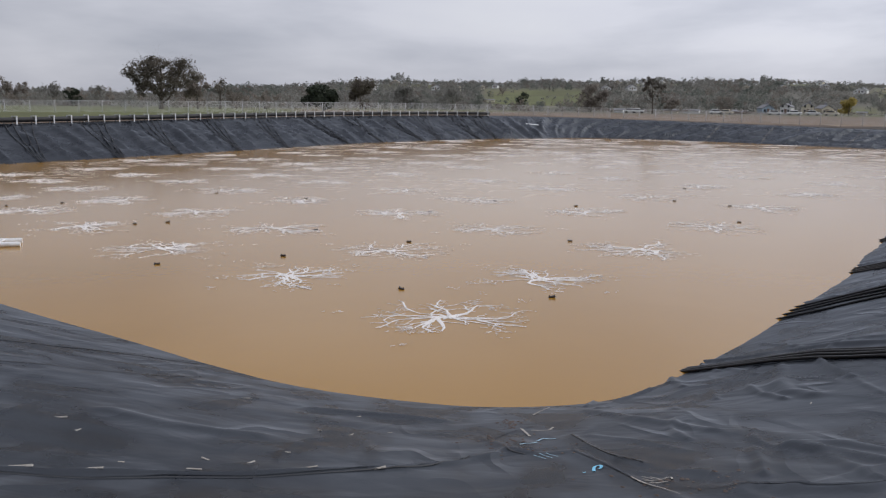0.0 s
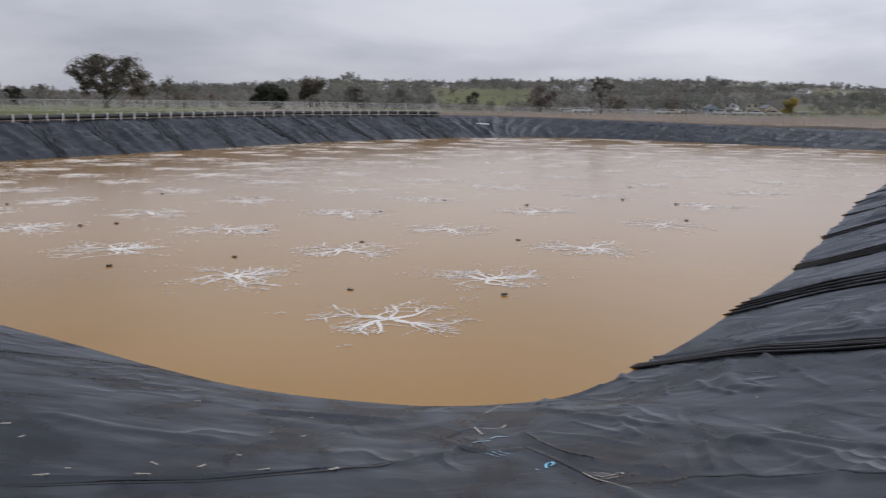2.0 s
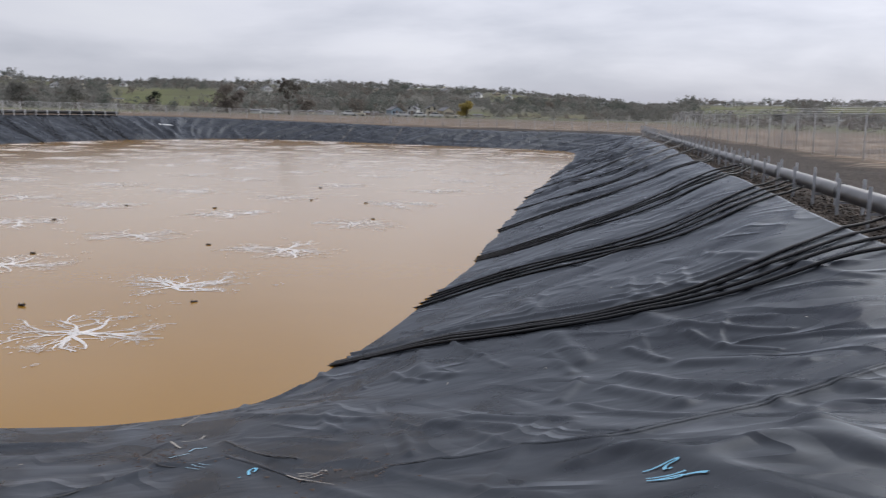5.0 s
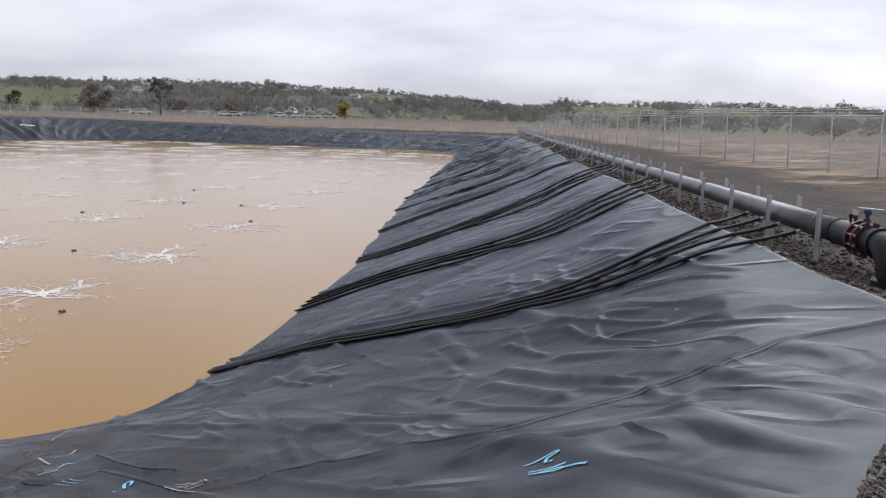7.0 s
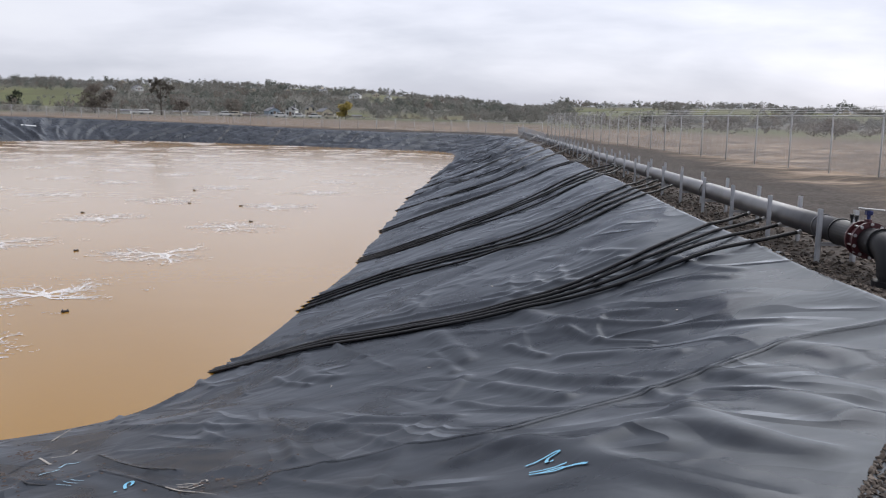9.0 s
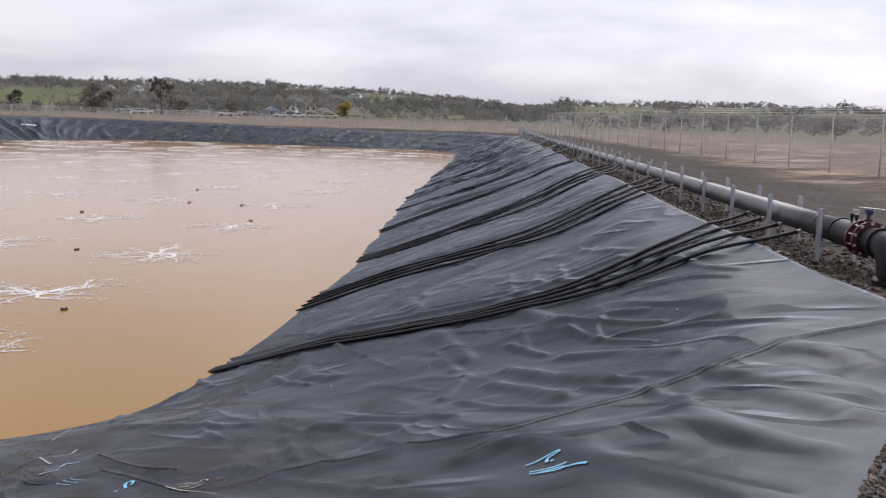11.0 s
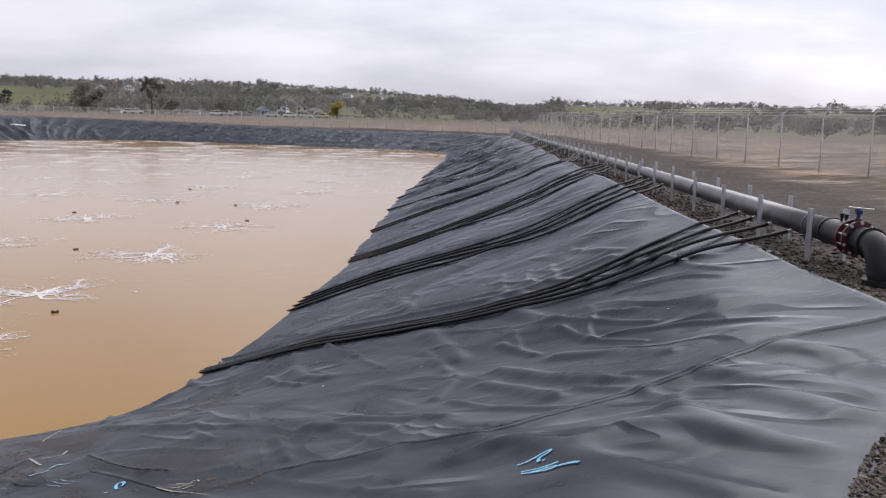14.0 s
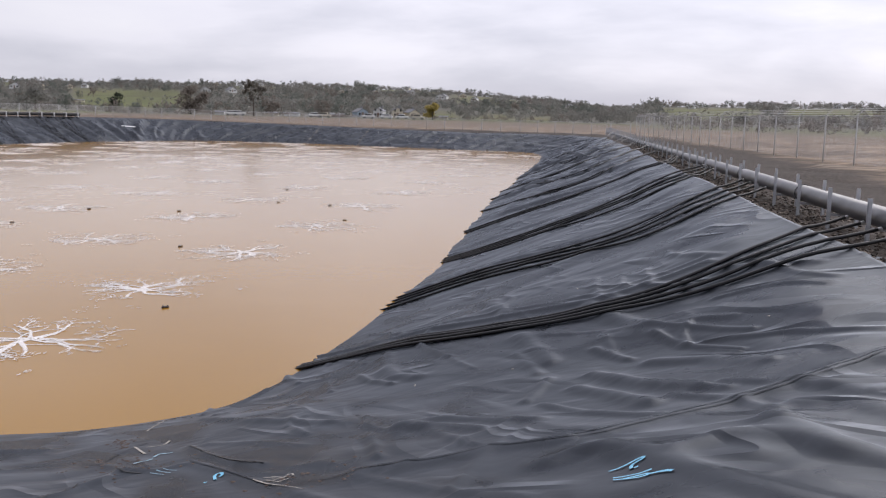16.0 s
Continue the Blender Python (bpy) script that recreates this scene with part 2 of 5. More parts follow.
def box(bm, size, at=(0, 0, 0), turn=None, bevel=0.0):
    m = Matrix.Translation(at) @ (turn or Matrix()) @ Matrix.Diagonal((*size, 1))
    made = bmesh.ops.create_cube(bm, size=1.0, matrix=m)["verts"]
    if bevel:
        edges = list({e for v in made for e in v.link_edges})
        bmesh.ops.bevel(bm, geom=edges, offset=bevel, segments=1, affect="EDGES", clamp_overlap=True)
    return bm


def rod(bm, a, b, r0, r1=None, sides=12):
    a, b = Vector(a), Vector(b)
    d = b - a
    m = Matrix.Translation((a + b) / 2) @ d.to_track_quat("Z", "Y").to_matrix().to_4x4()
    bmesh.ops.create_cone(bm, cap_ends=True, segments=sides, radius1=r0, radius2=r0 if r1 is None else r1, depth=d.length, matrix=m)
    return bm


def tube_data(path, radius, sides=8):
    """Vertices and faces of a tube along a path; the radius may vary along it."""
    path = [Vector(p) for p in path]
    verts, faces = [], []
    for i, p in enumerate(path):
        d = (path[min(i + 1, len(path) - 1)] - path[max(i - 1, 0)]).normalized()
        side = d.cross(Vector((0, 0, 1)))
        side = side.normalized() if side.length > 1e-4 else Vector((1, 0, 0))
        up = side.cross(d)
        r = radius[i] if isinstance(radius, (list, tuple)) else radius
        for k in range(sides):
            a = 2 * math.pi * k / sides
            verts.append(p + r * (math.cos(a) * side + math.sin(a) * up))
    for i in range(len(path) - 1):
        for k in range(sides):
            k2 = (k + 1) % sides
            faces.append((i * sides + k, (i + 1) * sides + k, (i + 1) * sides + k2, i * sides + k2))
    faces.append(tuple(range(sides)))
    faces.append(tuple((len(path) - 1) * sides + k for k in range(sides))[::-1])
    return verts, faces


def catmull(p, t):
    n = len(p)
    i = int(math.floor(t))
    f = t - i
    a, b, c, d = (np.array(p[(i + k) % n], float) for k in (-1, 0, 1, 2))
    return 0.5 * (2 * b + (c - a) * f + (2 * a - 5 * b + 4 * c - d) * f * f + (3 * b - a - 3 * c + d) * f ** 3)


# ---------------------------------------------------------------- the basin: waterline and rim, going round
ROUND = [  # water x, y; rim x, y, z
    (-40, 48, -47.5, 43, 0), (-25, 33.2, -30.5, 26, 0), (-17, 26.2, -22.5, 19, 0), (-10.3, 20.8, -15.5, 13, 0),
    (-6.1, 17.5, -10, 8.5, 0), (-2.7, 15.0, -4.5, 3.8, 0), (-0.3, 14.0, -0.3, 1.5, 0), (0.9, 13.85, 2.1, 1.75, 0),
    (2.1, 14.1, 4.0, 2.6, 0), (2.9, 14.5, 5.5, 3.15, 0), (3.6, 15.1, 7.08, 4.46, 0), (4.4, 15.9, 8.46, 6.66, 0),
    (6.1, 17.9, 11.3, 11.3, 0), (8.2, 20.7, 14.2, 15.7, 0), (12, 26.3, 18.0, 21.8, 0), (17.2, 34.8, 23.4, 30.2, 0),
    (21.3, 41.6, 27.6, 36.8, 0), (28, 52, 34.5, 47.5, 0), (38.4, 67.7, 44.7, 63.5, -0.15), (53.8, 91, 59.8, 86.6, -0.45),
    (60.8, 104.5, 68.4, 99.4, -0.7), (59.6, 110.5, 68.4, 113, -0.7), (54.6, 115.7, 61, 122, -0.75), (46, 126.4, 52.5, 133, -0.65),
    (33, 139.6, 40, 146.5, -0.4), (22, 142.5, 22, 153, 0.0), (15, 138, 7.5, 144, 0.2), (5.5, 131.8, -2.5, 136.5, 0.2),
    (-6, 117.6, -13.8, 122.5, 0.1), (-12.1, 107.2, -20, 112, 0.0), (-21, 88.9, -29, 93.5, -0.2), (-27.4, 75.9, -35.7, 79.5, -0.35),
    (-32.4, 66.8, -40.5, 70, -0.4), (-39, 55, -47, 58, -0.3)]
NR = len(ROUND)
stations = []
for i in range(NR):
    a = ROUND[i]
    b = ROUND[(i + 1) % NR]
    far = math.hypot((a[0] + b[0]) / 2, (a[1] + b[1]) / 2)
    length = max(math.hypot(b[0] - a[0], b[1] - a[1]), math.hypot(b[2] - a[2], b[3] - a[3]))
    step = min(0.36, max(0.05, (far - 9) * 0.008))
    n = max(4, int(length / step))
    stations += [i + k / n for k in range(n)]
RING = [catmull(ROUND, s) for s in stations]
BASIN_C = np.array((8.0, 66.0))
# distance walked round the rim, for wrinkles
run = [0.0]
for a, b in zip(RING[:-1], RING[1:]):
    run.append(run[-1] + math.hypot(b[0] - a[0], b[1] - a[1]))


def slope_point(q, v):
    """A point of the bank: v = 0 at the rim, 1 at the waterline; beyond 1 it runs on under water."""
    w, r = np.array((q[0], q[1], WATER_Z)), np.array((q[2], q[3], q[4]))
    p = r + (w - r) * v
    p[2] += 0.10 * math.exp(-((v - 0.10) / 0.10) ** 2) + 0.05 * math.exp(-max(v, 0) * 20)
    return p


def ridge(x, y, z, cut, power=1.0):
    return max(0.0, noise.noise((x, y, z)) - cut) ** power


def wrinkle(s, v, q, far):
    """Folds of the sheet, in metres along the normal."""
    x, y = q[2] + (q[0] - q[2]) * v, q[3] + (q[1] - q[3]) * v
    fall = math.hypot(q[2] - q[0], q[3] - q[1])
    d = v * fall
    near = min(1.0, max(0.0, 1.25 - far / 40))
    # the side that faces the pipe is looser than the other
    loose = min(1.0, max(0.30, (x + 2.5) / 5.0))
    out = 0.10 * noise.noise((x * 0.22, y * 0.22, 3.0)) * (0.5 + 0.5 * loose)
    if near > 0:
        wob = 0.9 * noise.noise((x * 0.3, y * 0.3, 9.0))
        ends = min(1.0, v * 9) * min(1.0, max(0.15, (1.03 - v) * 4))
        # soft waves and folds that run down the fall, and short creases across it
        f0 = noise.noise((s * 1.25 + 0.3 * d + wob, d * 0.22, 21.0)) * 0.045 + noise.noise((s * 2.6 + 0.2 * d - wob, d * 0.3, 27.0)) * 0.018
        f1 = ridge(s * 0.75 + 0.35 * d + wob, d * 0.30, 7.0, 0.02) * 0.066
        f2 = ridge(s * 1.7 - 0.5 * d + wob * 2, d * 0.65 + 4, 1.0, 0.08) * 0.045
        f3 = ridge(x * 1.1 + y * 0.9 + wob, (y - x * 0.4) * 1.9, 2.0, 0.18) * 0.03
        f4 = ridge(s * 3.6 + 0.8 * d, d * 1.3, 4.0, 0.2) * 0.012
        f5 = noise.noise((x * 0.45 + wob, y * 1.5, 31.0)) * 0.035
        corner = min(1.0, max(0.0, 1.5 - d / 5.0))
        out += near * ends * (loose * ((f0 + f1) * (0.4 + 0.6 * corner) + (f2 + f3) * (0.35 + 0.4 * corner) + f4) + (1 - loose) * f5)
    if near < 1:
        # slanting creases of the far banks, tightest where the two banks meet
        lean = d * 0.35
        crumple = math.exp(-((x - 14) / 14) ** 2) if y > 115 else 0.0
        g1 = ridge((s - lean) * 0.42, d * 0.05, 11.0, 0.05) * 0.42
        g2 = ridge((s - lean * 1.2) * 1.1, d * 0.12, 5.0, 0.1) * 0.40
        g3 = ridge((s + lean * 0.4) * 0.9, d * 0.3, 15.0, 0.15) * 0.3
        g4 = ridge((s - lean * 0.9) * 1.35, d * 0.14, 19.0, 0.08) * 0.46
        g5 = noise.noise((s * 0.9 - lean, d * 0.16, 23.0)) * 0.34 * crumple
        g6 = noise.noise((s * 0.12, d * 1.1 + s * 0.06, 29.0)) * 0.07 * (1 - crumple)
        out += (1 - near) * (min(1, v * 5) * min(1.0, max(0.25, (1.05 - v) * 4)) * (g1 + g2 + g3 + g4 + g5 + g6) - 0.15)
    return out


# hose groups on the near bank: places along the pipe, then the first and the last hose of the group as (metres from the pipe, metres along it)
PIPE_A, PIPE_B = Vector((9.18, 6.46, 0.37)), Vector((66.9, 96.4, 0.0))
PIPE_WAY = (PIPE_B - PIPE_A).normalized()
HOSES = [
    ((3.75, 3.0, 2.25, 1.45), [(0.85, 3.35), (2.2, 2.75), (3.8, 2.75), (5.5, 3.6), (7.5, 4.9), (9.3, 5.8)], [(1.0, 1.36), (2.2, 1.65), (3.8, 2.25), (5.5, 3.1), (7.5, 4.5), (9.3, 5.5)]),
    ((12.2, 11.3, 10.5, 9.6), [(0.85, 11.6), (2.2, 10.75), (3.5, 10.5), (4.8, 10.95), (6.2, 11.7), (7.4, 12.2), (8.8, 12.4)], [(0.75, 9.1), (1.9, 8.4), (3.0, 8.4), (4.1, 9.2), (5.4, 9.8), (6.8, 10.5), (8.6, 10.8)]),
    ((18.9, 18.2, 17.6, 16.9), [(0.62, 18.7), (1.5, 18.35), (3.3, 17.6), (5.0, 17.4), (6.8, 17.95), (8.5, 19.4)], [(0.75, 16.1), (1.8, 15.3), (3.4, 15.3), (5.0, 15.85), (6.7, 16.6), (8.5, 18.5)]),
    ((27.2, 26.4, 25.8), [(0.8, 25.9), (2.0, 25.7), (4.2, 25.1), (6.4, 25.6), (8.5, 26.4)], [(0.8, 24.2), (2.0, 24.6), (4.2, 24.5), (6.4, 25.1), (8.5, 25.9)]),
    ((34.2, 33.4), [(1.2, 32.9), (2.9, 30.8), (4.2, 31.0), (5.4, 31.8), (6.9, 33.6), (8.8, 34.9)], [(1.2, 32.3), (2.9, 30.4), (4.2, 30.7), (5.4, 31.5), (6.9, 33.3), (8.8, 34.7)]),
    ((41.5, 40.6), [(1.2, 39.2), (2.7, 36.9), (4.2, 36.4), (5.6, 37.9), (7.3, 40.7), (8.7, 41.6)], [(1.2, 38.5), (2.7, 36.4), (4.2, 36.0), (5.6, 37.5), (7.3, 40.4), (8.7, 41.4)]),
    ((50.5, 49.6), [(1.3, 47.8), (2.4, 46.7), (4.2, 45.2), (5.9, 45.6), (8.6, 47.1)], [(1.3, 47.0), (2.4, 46.0), (4.2, 44.7), (5.9, 45.2), (8.6, 46.8)]),
    ((59.0,), [(1.3, 56.2), (2.4, 54.0), (4.2, 51.6), (6.0, 52.0), (8.6, 55.0)], None),
    ((65.5, 64.0), [(1.4, 61.5), (2.9, 58.9), (4.2, 57.4), (6.3, 58.2), (8.6, 60.0)], [(1.4, 60.3), (2.9, 57.9), (4.2, 56.8), (6.3, 57.8), (8.6, 59.6)]),
    ((78.0,), [(1.2, 73.0), (2.6, 69.0), (4.2, 66.6), (6.5, 66.5), (8.6, 68.0)], None),
    ((90.0, 88.5), [(1.2, 84.5), (2.6, 81.0), (4.2, 78.5), (6.2, 77.8), (8.6, 79.5)], [(1.2, 83.4), (2.6, 80.2), (4.2, 77.9), (6.2, 77.4), (8.6, 79.2)])]


def by_pipe(v, u):
    """A place on the plan, v metres from the pipe towards the water and u metres along the pipe."""
    return (PIPE_A.x + PIPE_WAY.x * u - PIPE_WAY.y * v, PIPE_A.y + PIPE_WAY.y * u + PIPE_WAY.x * v)


SEAM = [(2.2, 6.1), (2.58, 5.9), (3.12, 5.8), (3.5, 5.35), (4.1, 5.3), (4.77, 5.2), (5.45, 4.95), (6.1, 4.8), (6.5, 4.5), (6.9, 4.2)]
FOLDS = [  # height, width, line
    (0.05, 0.13, SEAM),
    (0.03, 0.05, [(1.46, 9.53), (1.48, 8.48), (1.57, 7.79), (1.75, 7.37)]),
    (0.03, 0.05, [(0.29, 7.99), (0.68, 8.57), (0.92, 8.5)]),
    (0.07, 0.12, [(3.02, 4.87), (3.24, 4.86), (3.4, 4.75), (3.34, 4.2), (3.21, 3.73), (3.12, 3.2), (3.04, 2.5)]),
    (0.05, 0.09, [(3.44, 4.11), (3.62, 4.09), (3.79, 4.1), (3.88, 3.91), (3.87, 3.54), (3.8, 3.2)]),
    (0.06, 0.12, [(5.93, 4.73), (5.9, 4.4), (5.77, 4.06), (5.45, 3.55)]),
    (0.06, 0.12, [(4.82, 4.48), (4.86, 4.13), (4.64, 3.51), (4.43, 3.01)]),
    (0.07, 0.14, [(5.3, 4.6), (5.3, 4.2), (5.05, 3.7), (4.9, 3.3)]),
    (0.06, 0.10, [(5.07, 7.65), (4.98, 6.91), (4.76, 6.02)]),
    (0.06, 0.10, [(5.54, 8.03), (5.43, 7.25), (5.2, 5.96)]),
    (0.05, 0.11, [(6.04, 7.68), (6.19, 6.94), (5.92, 5.88)]),
    (0.06, 0.11, [(4.3, 4.2), (4.11, 3.91), (3.85, 3.3), (3.76, 2.75)]),
    (0.05, 0.10, [(3.19, 7.82), (3.62, 7.72), (3.79, 7.11), (4.02, 6.68)]),
    (0.06, 0.12, [(5.2, 13.4), (4.75, 12.2), (4.55, 11.4), (4.61, 10.76)]),
    (0.06, 0.12, [(7.9, 15.0), (7.4, 13.8), (7.1, 12.9)]),
    (0.06, 0.13, [(6.3, 11.0), (6.0, 10.0), (5.7, 9.2)]),
    (0.06, 0.13, [(7.6, 11.2), (7.2, 10.0), (7.0, 9.0)]),
    (0.04, 0.10, [(2.08, 12.19), (2.31, 10.6), (2.86, 9.06)]),
    (0.05, 0.10, [(3.16, 7.75), (3.4, 7.37), (3.53, 6.86)]),
    (0.04, 0.16, [(-3.16, 8.46), (-2.55, 8.24), (-1.75, 8.28)]),
    (0.04, 0.16, [(-1.58, 11.25), (-0.56, 11.39), (0.03, 11.3)]),
    (0.03, 0.05, [(-3.4, 5.1), (-2.76, 5.5), (-2.25, 5.96), (-1.56, 6.35), (-0.79, 6.88), (-0.35, 7.15), (0.13, 7.65), (0.57, 8.28)]),
    (0.022, 0.07, [(0.45, 9.6), (0.58, 9.2), (0.7, 8.55), (0.99, 8.2), (1.27, 8.26), (1.4, 7.51), (1.55, 6.27), (1.69, 5.3)])]


# the sheet is pinched into a long crease beside each group of hoses
for tops, line, _ in HOSES[:3]:
    FOLDS.append((0.055, 0.09, [by_pipe(v, u + 0.42 + 0.03 * v) for v, u in line[1:]]))
    FOLDS.append((0.03, 0.07, [by_pipe(v, u + 0.80 + 0.05 * v) for v, u in line[1:-1]]))
fold_rng = random.Random(44)
for _ in range(64):
    fx, fy = fold_rng.uniform(2.2, 9.5), fold_rng.uniform(4.0, 15.5)
    fa, fl = radians(fold_rng.gauss(76, 14)), fold_rng.uniform(0.9, 2.4)
    fb = fa + fold_rng.gauss(0, 0.25)
    FOLDS.append((fold_rng.uniform(0.018, 0.042), fold_rng.uniform(0.04, 0.075),
                  [(fx, fy), (fx + fl / 2 * math.cos(fa), fy + fl / 2 * math.sin(fa)), (fx + fl / 2 * (math.cos(fa) + math.cos(fb)), fy + fl / 2 * (math.sin(fa) + math.sin(fb)))]))


def add_folds(verts):
    """Raise the sheet along single folds near the corner."""
    near = [i for i, v in enumerate(verts) if v[1] < 29 and -6 < v[0] < 18]
    p = np.array([(verts[i][0], verts[i][1]) for i in near])
    lift = np.zeros(len(near))
    for high, wide, line in FOLDS:
        best = np.full(len(near), 9.0)
        for a, b in zip(line[:-1], line[1:]):
            a, b = np.array(a), np.array(b)
            d = b - a
            f = np.clip(((p - a) @ d) / (d @ d), 0, 1)
            best = np.minimum(best, np.linalg.norm(p - a - f[:, None] * d, axis=1))
        lift += high * np.exp(-(best / wide) ** 2)
    for i, h in zip(near, lift):
        verts[i].z += 0.07 * math.tanh(h / 0.07)


def build_liner():
    verts, faces = [], []
    rows = [-0.022, -0.012, -0.006, 0.0] + [k / 210 for k in range(1, 211)] + [1.03, 1.08, 1.2, 1.6]
    nv = len(rows)
    for q, s in zip(RING, run):
        far = math.hypot(q[0], q[1]) - 12
        out = Vector((q[2] - q[0], q[3] - q[1], 0)).normalized()
        nrm = Vector((-out.x * 0.32, -out.y * 0.32, 0.95))
        for v in rows:
            p = Vector(slope_point(q, v))
            if v < 0:
                p.z = q[4] + 0.05 + v * 1.5
            verts.append(p + nrm * wrinkle(s, max(v, 0), q, far))
    add_folds(verts)
    n = len(RING)
    for i in range(n):
        j = (i + 1) % n
        for k in range(nv - 1):
            faces.append((i * nv + k, i * nv + k + 1, j * nv + k + 1, j * nv + k))
    ob = obj("pond_liner", verts, faces, M_LINER, True, up=True)
    return tagged(ob, "wrinkled black plastic sheet lining the sloping pond banks", "pond liner", kind="structure"), verts, faces


liner, liner_verts, liner_faces = build_liner()
from mathutils.bvhtree import BVHTree
LINER_TREE = BVHTree.FromPolygons([Vector(v) for v in liner_verts], liner_faces)


def on_liner(x, y, lift=0.0):
    hit = LINER_TREE.ray_cast(Vector((x, y, 20)), Vector((0, 0, -1)))
    return (hit[0] + Vector((0, 0, lift))) if hit[0] else Vector((x, y, lift))


# water sheet
wv_ = [(q[0] + (q[0] - q[2]) * 0.25 * -1, q[1] + (q[1] - q[3]) * 0.25 * -1, WATER_Z) for q in RING]
water = obj("water", wv_ , [tuple(range(len(wv_)))], M_WATER, up=True)
tagged(water, "muddy brown pond water under a grey sky", "water", kind="structure")


# ---------------------------------------------------------------- ground to the horizon
SKYLINE = [  # azimuth to the right of north in degrees, elevation of the land in degrees
    (-180, 0.2), (-60, 0.2), (-30, 0.2), (-17, 0.3), (-12, 0.65), (-8, 0.8), (-3, 1.25), (2.5, 1.25), (8, 1.3), (11, 1.4), (17.6, 1.4),
    (22.4, 1.42), (27.4, 1.15), (30.9, 0.88), (32.5, 0.66), (34.2, 0.55), (35.8, 0.6), (39, 0.78), (44, 0.86), (50, 0.80), (56, 0.62), (62, 0.45), (90, 0.2), (180, 0.2)]


def land_elev(az):
    return float(np.interp(az, [a for a, _ in SKYLINE], [e for _, e in SKYLINE]))


def land_z(x, y):
    """Height of the land beyond the basin."""
    d = math.hypot(x, y)
    az = math.degrees(math.atan2(x, y))
    f = min(1, max(0, (d - 330) / 900))
    f = f * f * (3 - 2 * f)
    crest = 1.6 + 1230 * math.tan(radians(land_elev(az)))
    z = f * crest * (1.0 if d < 1230 else max(0.3, 1 - (d - 1230) / 3000))
    if d > 300:
        z += f * 3.5 * (noise.noise((x * 0.004, y * 0.004, 2)) + 0.5 * noise.noise((x * 0.012, y * 0.012, 5)))
    return z


FIELDS = [(2.5, 9, 430, 820), (20.5, 24.5, 960, 1140), (25, 29.2, 740, 1020), (23.5, 31.5, 365, 480), (38, 43.5, 520, 960), (45, 50, 600, 980), (51.5, 57, 640, 930), (-8, 1, 900, 1020), (12, 15, 1000, 1120)]  # from bearing, to bearing, from metres, to metres


def in_field(az, d):
    edge = 0.8 * noise.noise((az * 0.6, d * 0.01, 3.0))
    return any(a0 < az + edge < a1 and d0 < d + 40 * edge < d1 for a0, a1, d0, d1 in FIELDS)


def build_ground():
    verts, faces, yard, verge, bare, wooded = [], [], [], [], [], []
    n = 480
    idx = [int(k * len(RING) / n) for k in range(n)]
    offs = [-0.5, 0.12, 0.4, 0.8, 1.5, 3, 4.5, 5.5, 6.5, 8, 10, 12, 15, 18, 22, 26, 32, 40, 60, 90, 130, 180, 250, 330, 420, 520, 640, 780, 930, 1080, 1230, 1400, 1800, 2600, 4200]
    for i in idx:
        q = RING[i]
        r = np.array((q[2], q[3]))
        o0 = r - np.array((q[0], q[1]))
        o0 = o0 / np.linalg.norm(o0)
        o1 = r - BASIN_C
        o1 = o1 / np.linalg.norm(o1)
        for d in offs:
            m = min(1, d / 40) if d > 0 else 0
            o = o0 * (1 - m) + o1 * m
            p = r + d * o / np.linalg.norm(o)
            z = q[4] * max(0, 1 - max(d, 0) / 30)
            z += land_z(*p)
            if d > 0.5:
                z += 0.10 * noise.noise((p[0] * 0.15, p[1] * 0.15, 1)) * min(1, d / 3)
            if 4 < d < 30 and az > 20:
                z += 0.16 * noise.noise((p[0] * 0.5, p[1] * 0.5, 6))
            if d < 0.3:
                z -= 0.30 if d < 0 else 0.05
            verts.append((p[0], p[1], z - 0.03))
            az = math.degrees(math.atan2(p[0], p[1]))
            reach = 9 if -60 < az < -9 else 170 if az < 37 else 75
            right = min(1, max(0, (az - 18) / 8)) * min(1, max(0, (150 - az) / 60))
            wide = min(1, max(0, (7.4 - d + 1.6 * noise.noise((p[0] * 0.2, p[1] * 0.2, 8))) / 1.8))
            verge.append(right * wide + (1 - right) * min(1, max(0, (1.5 - d) / 1.0)))
            scraped = min(1, max(0, (d - 4.2) / 2)) * min(1, max(0, (36 - d) / 12))
            bare.append(right * scraped + (1 - right) * (0.35 if az > -9 and d < 60 else 0))
            wooded.append(0.0 if math.hypot(*p) < 330 or in_field(az, math.hypot(*p)) else 1.0)
            yard.append(min(1, max(0, (reach - d) / (reach * 0.35))))
    k = len(offs)
    for i in range(n):
        j = (i + 1) % n
        for a in range(k - 1):
            faces.append((i * k + a, j * k + a, j * k + a + 1, i * k + a + 1))
    ob = obj("ground", verts, faces, M_GROUND, True, up=True)
    at = ob.data.attributes.new("yard", "FLOAT", "POINT")
    at.data.foreach_set("value", yard)
    at = ob.data.attributes.new("bare", "FLOAT", "POINT")
    at.data.foreach_set("value", bare)
    at = ob.data.attributes.new("wooded", "FLOAT", "POINT")
    at.data.foreach_set("value", wooded)
    at = ob.data.attributes.new("verge", "FLOAT", "POINT")
    at.data.foreach_set("value", verge)
    return tagged(ob, "gravelly dirt yard running into green fields and hills", "ground", kind="structure")


ground = build_ground()

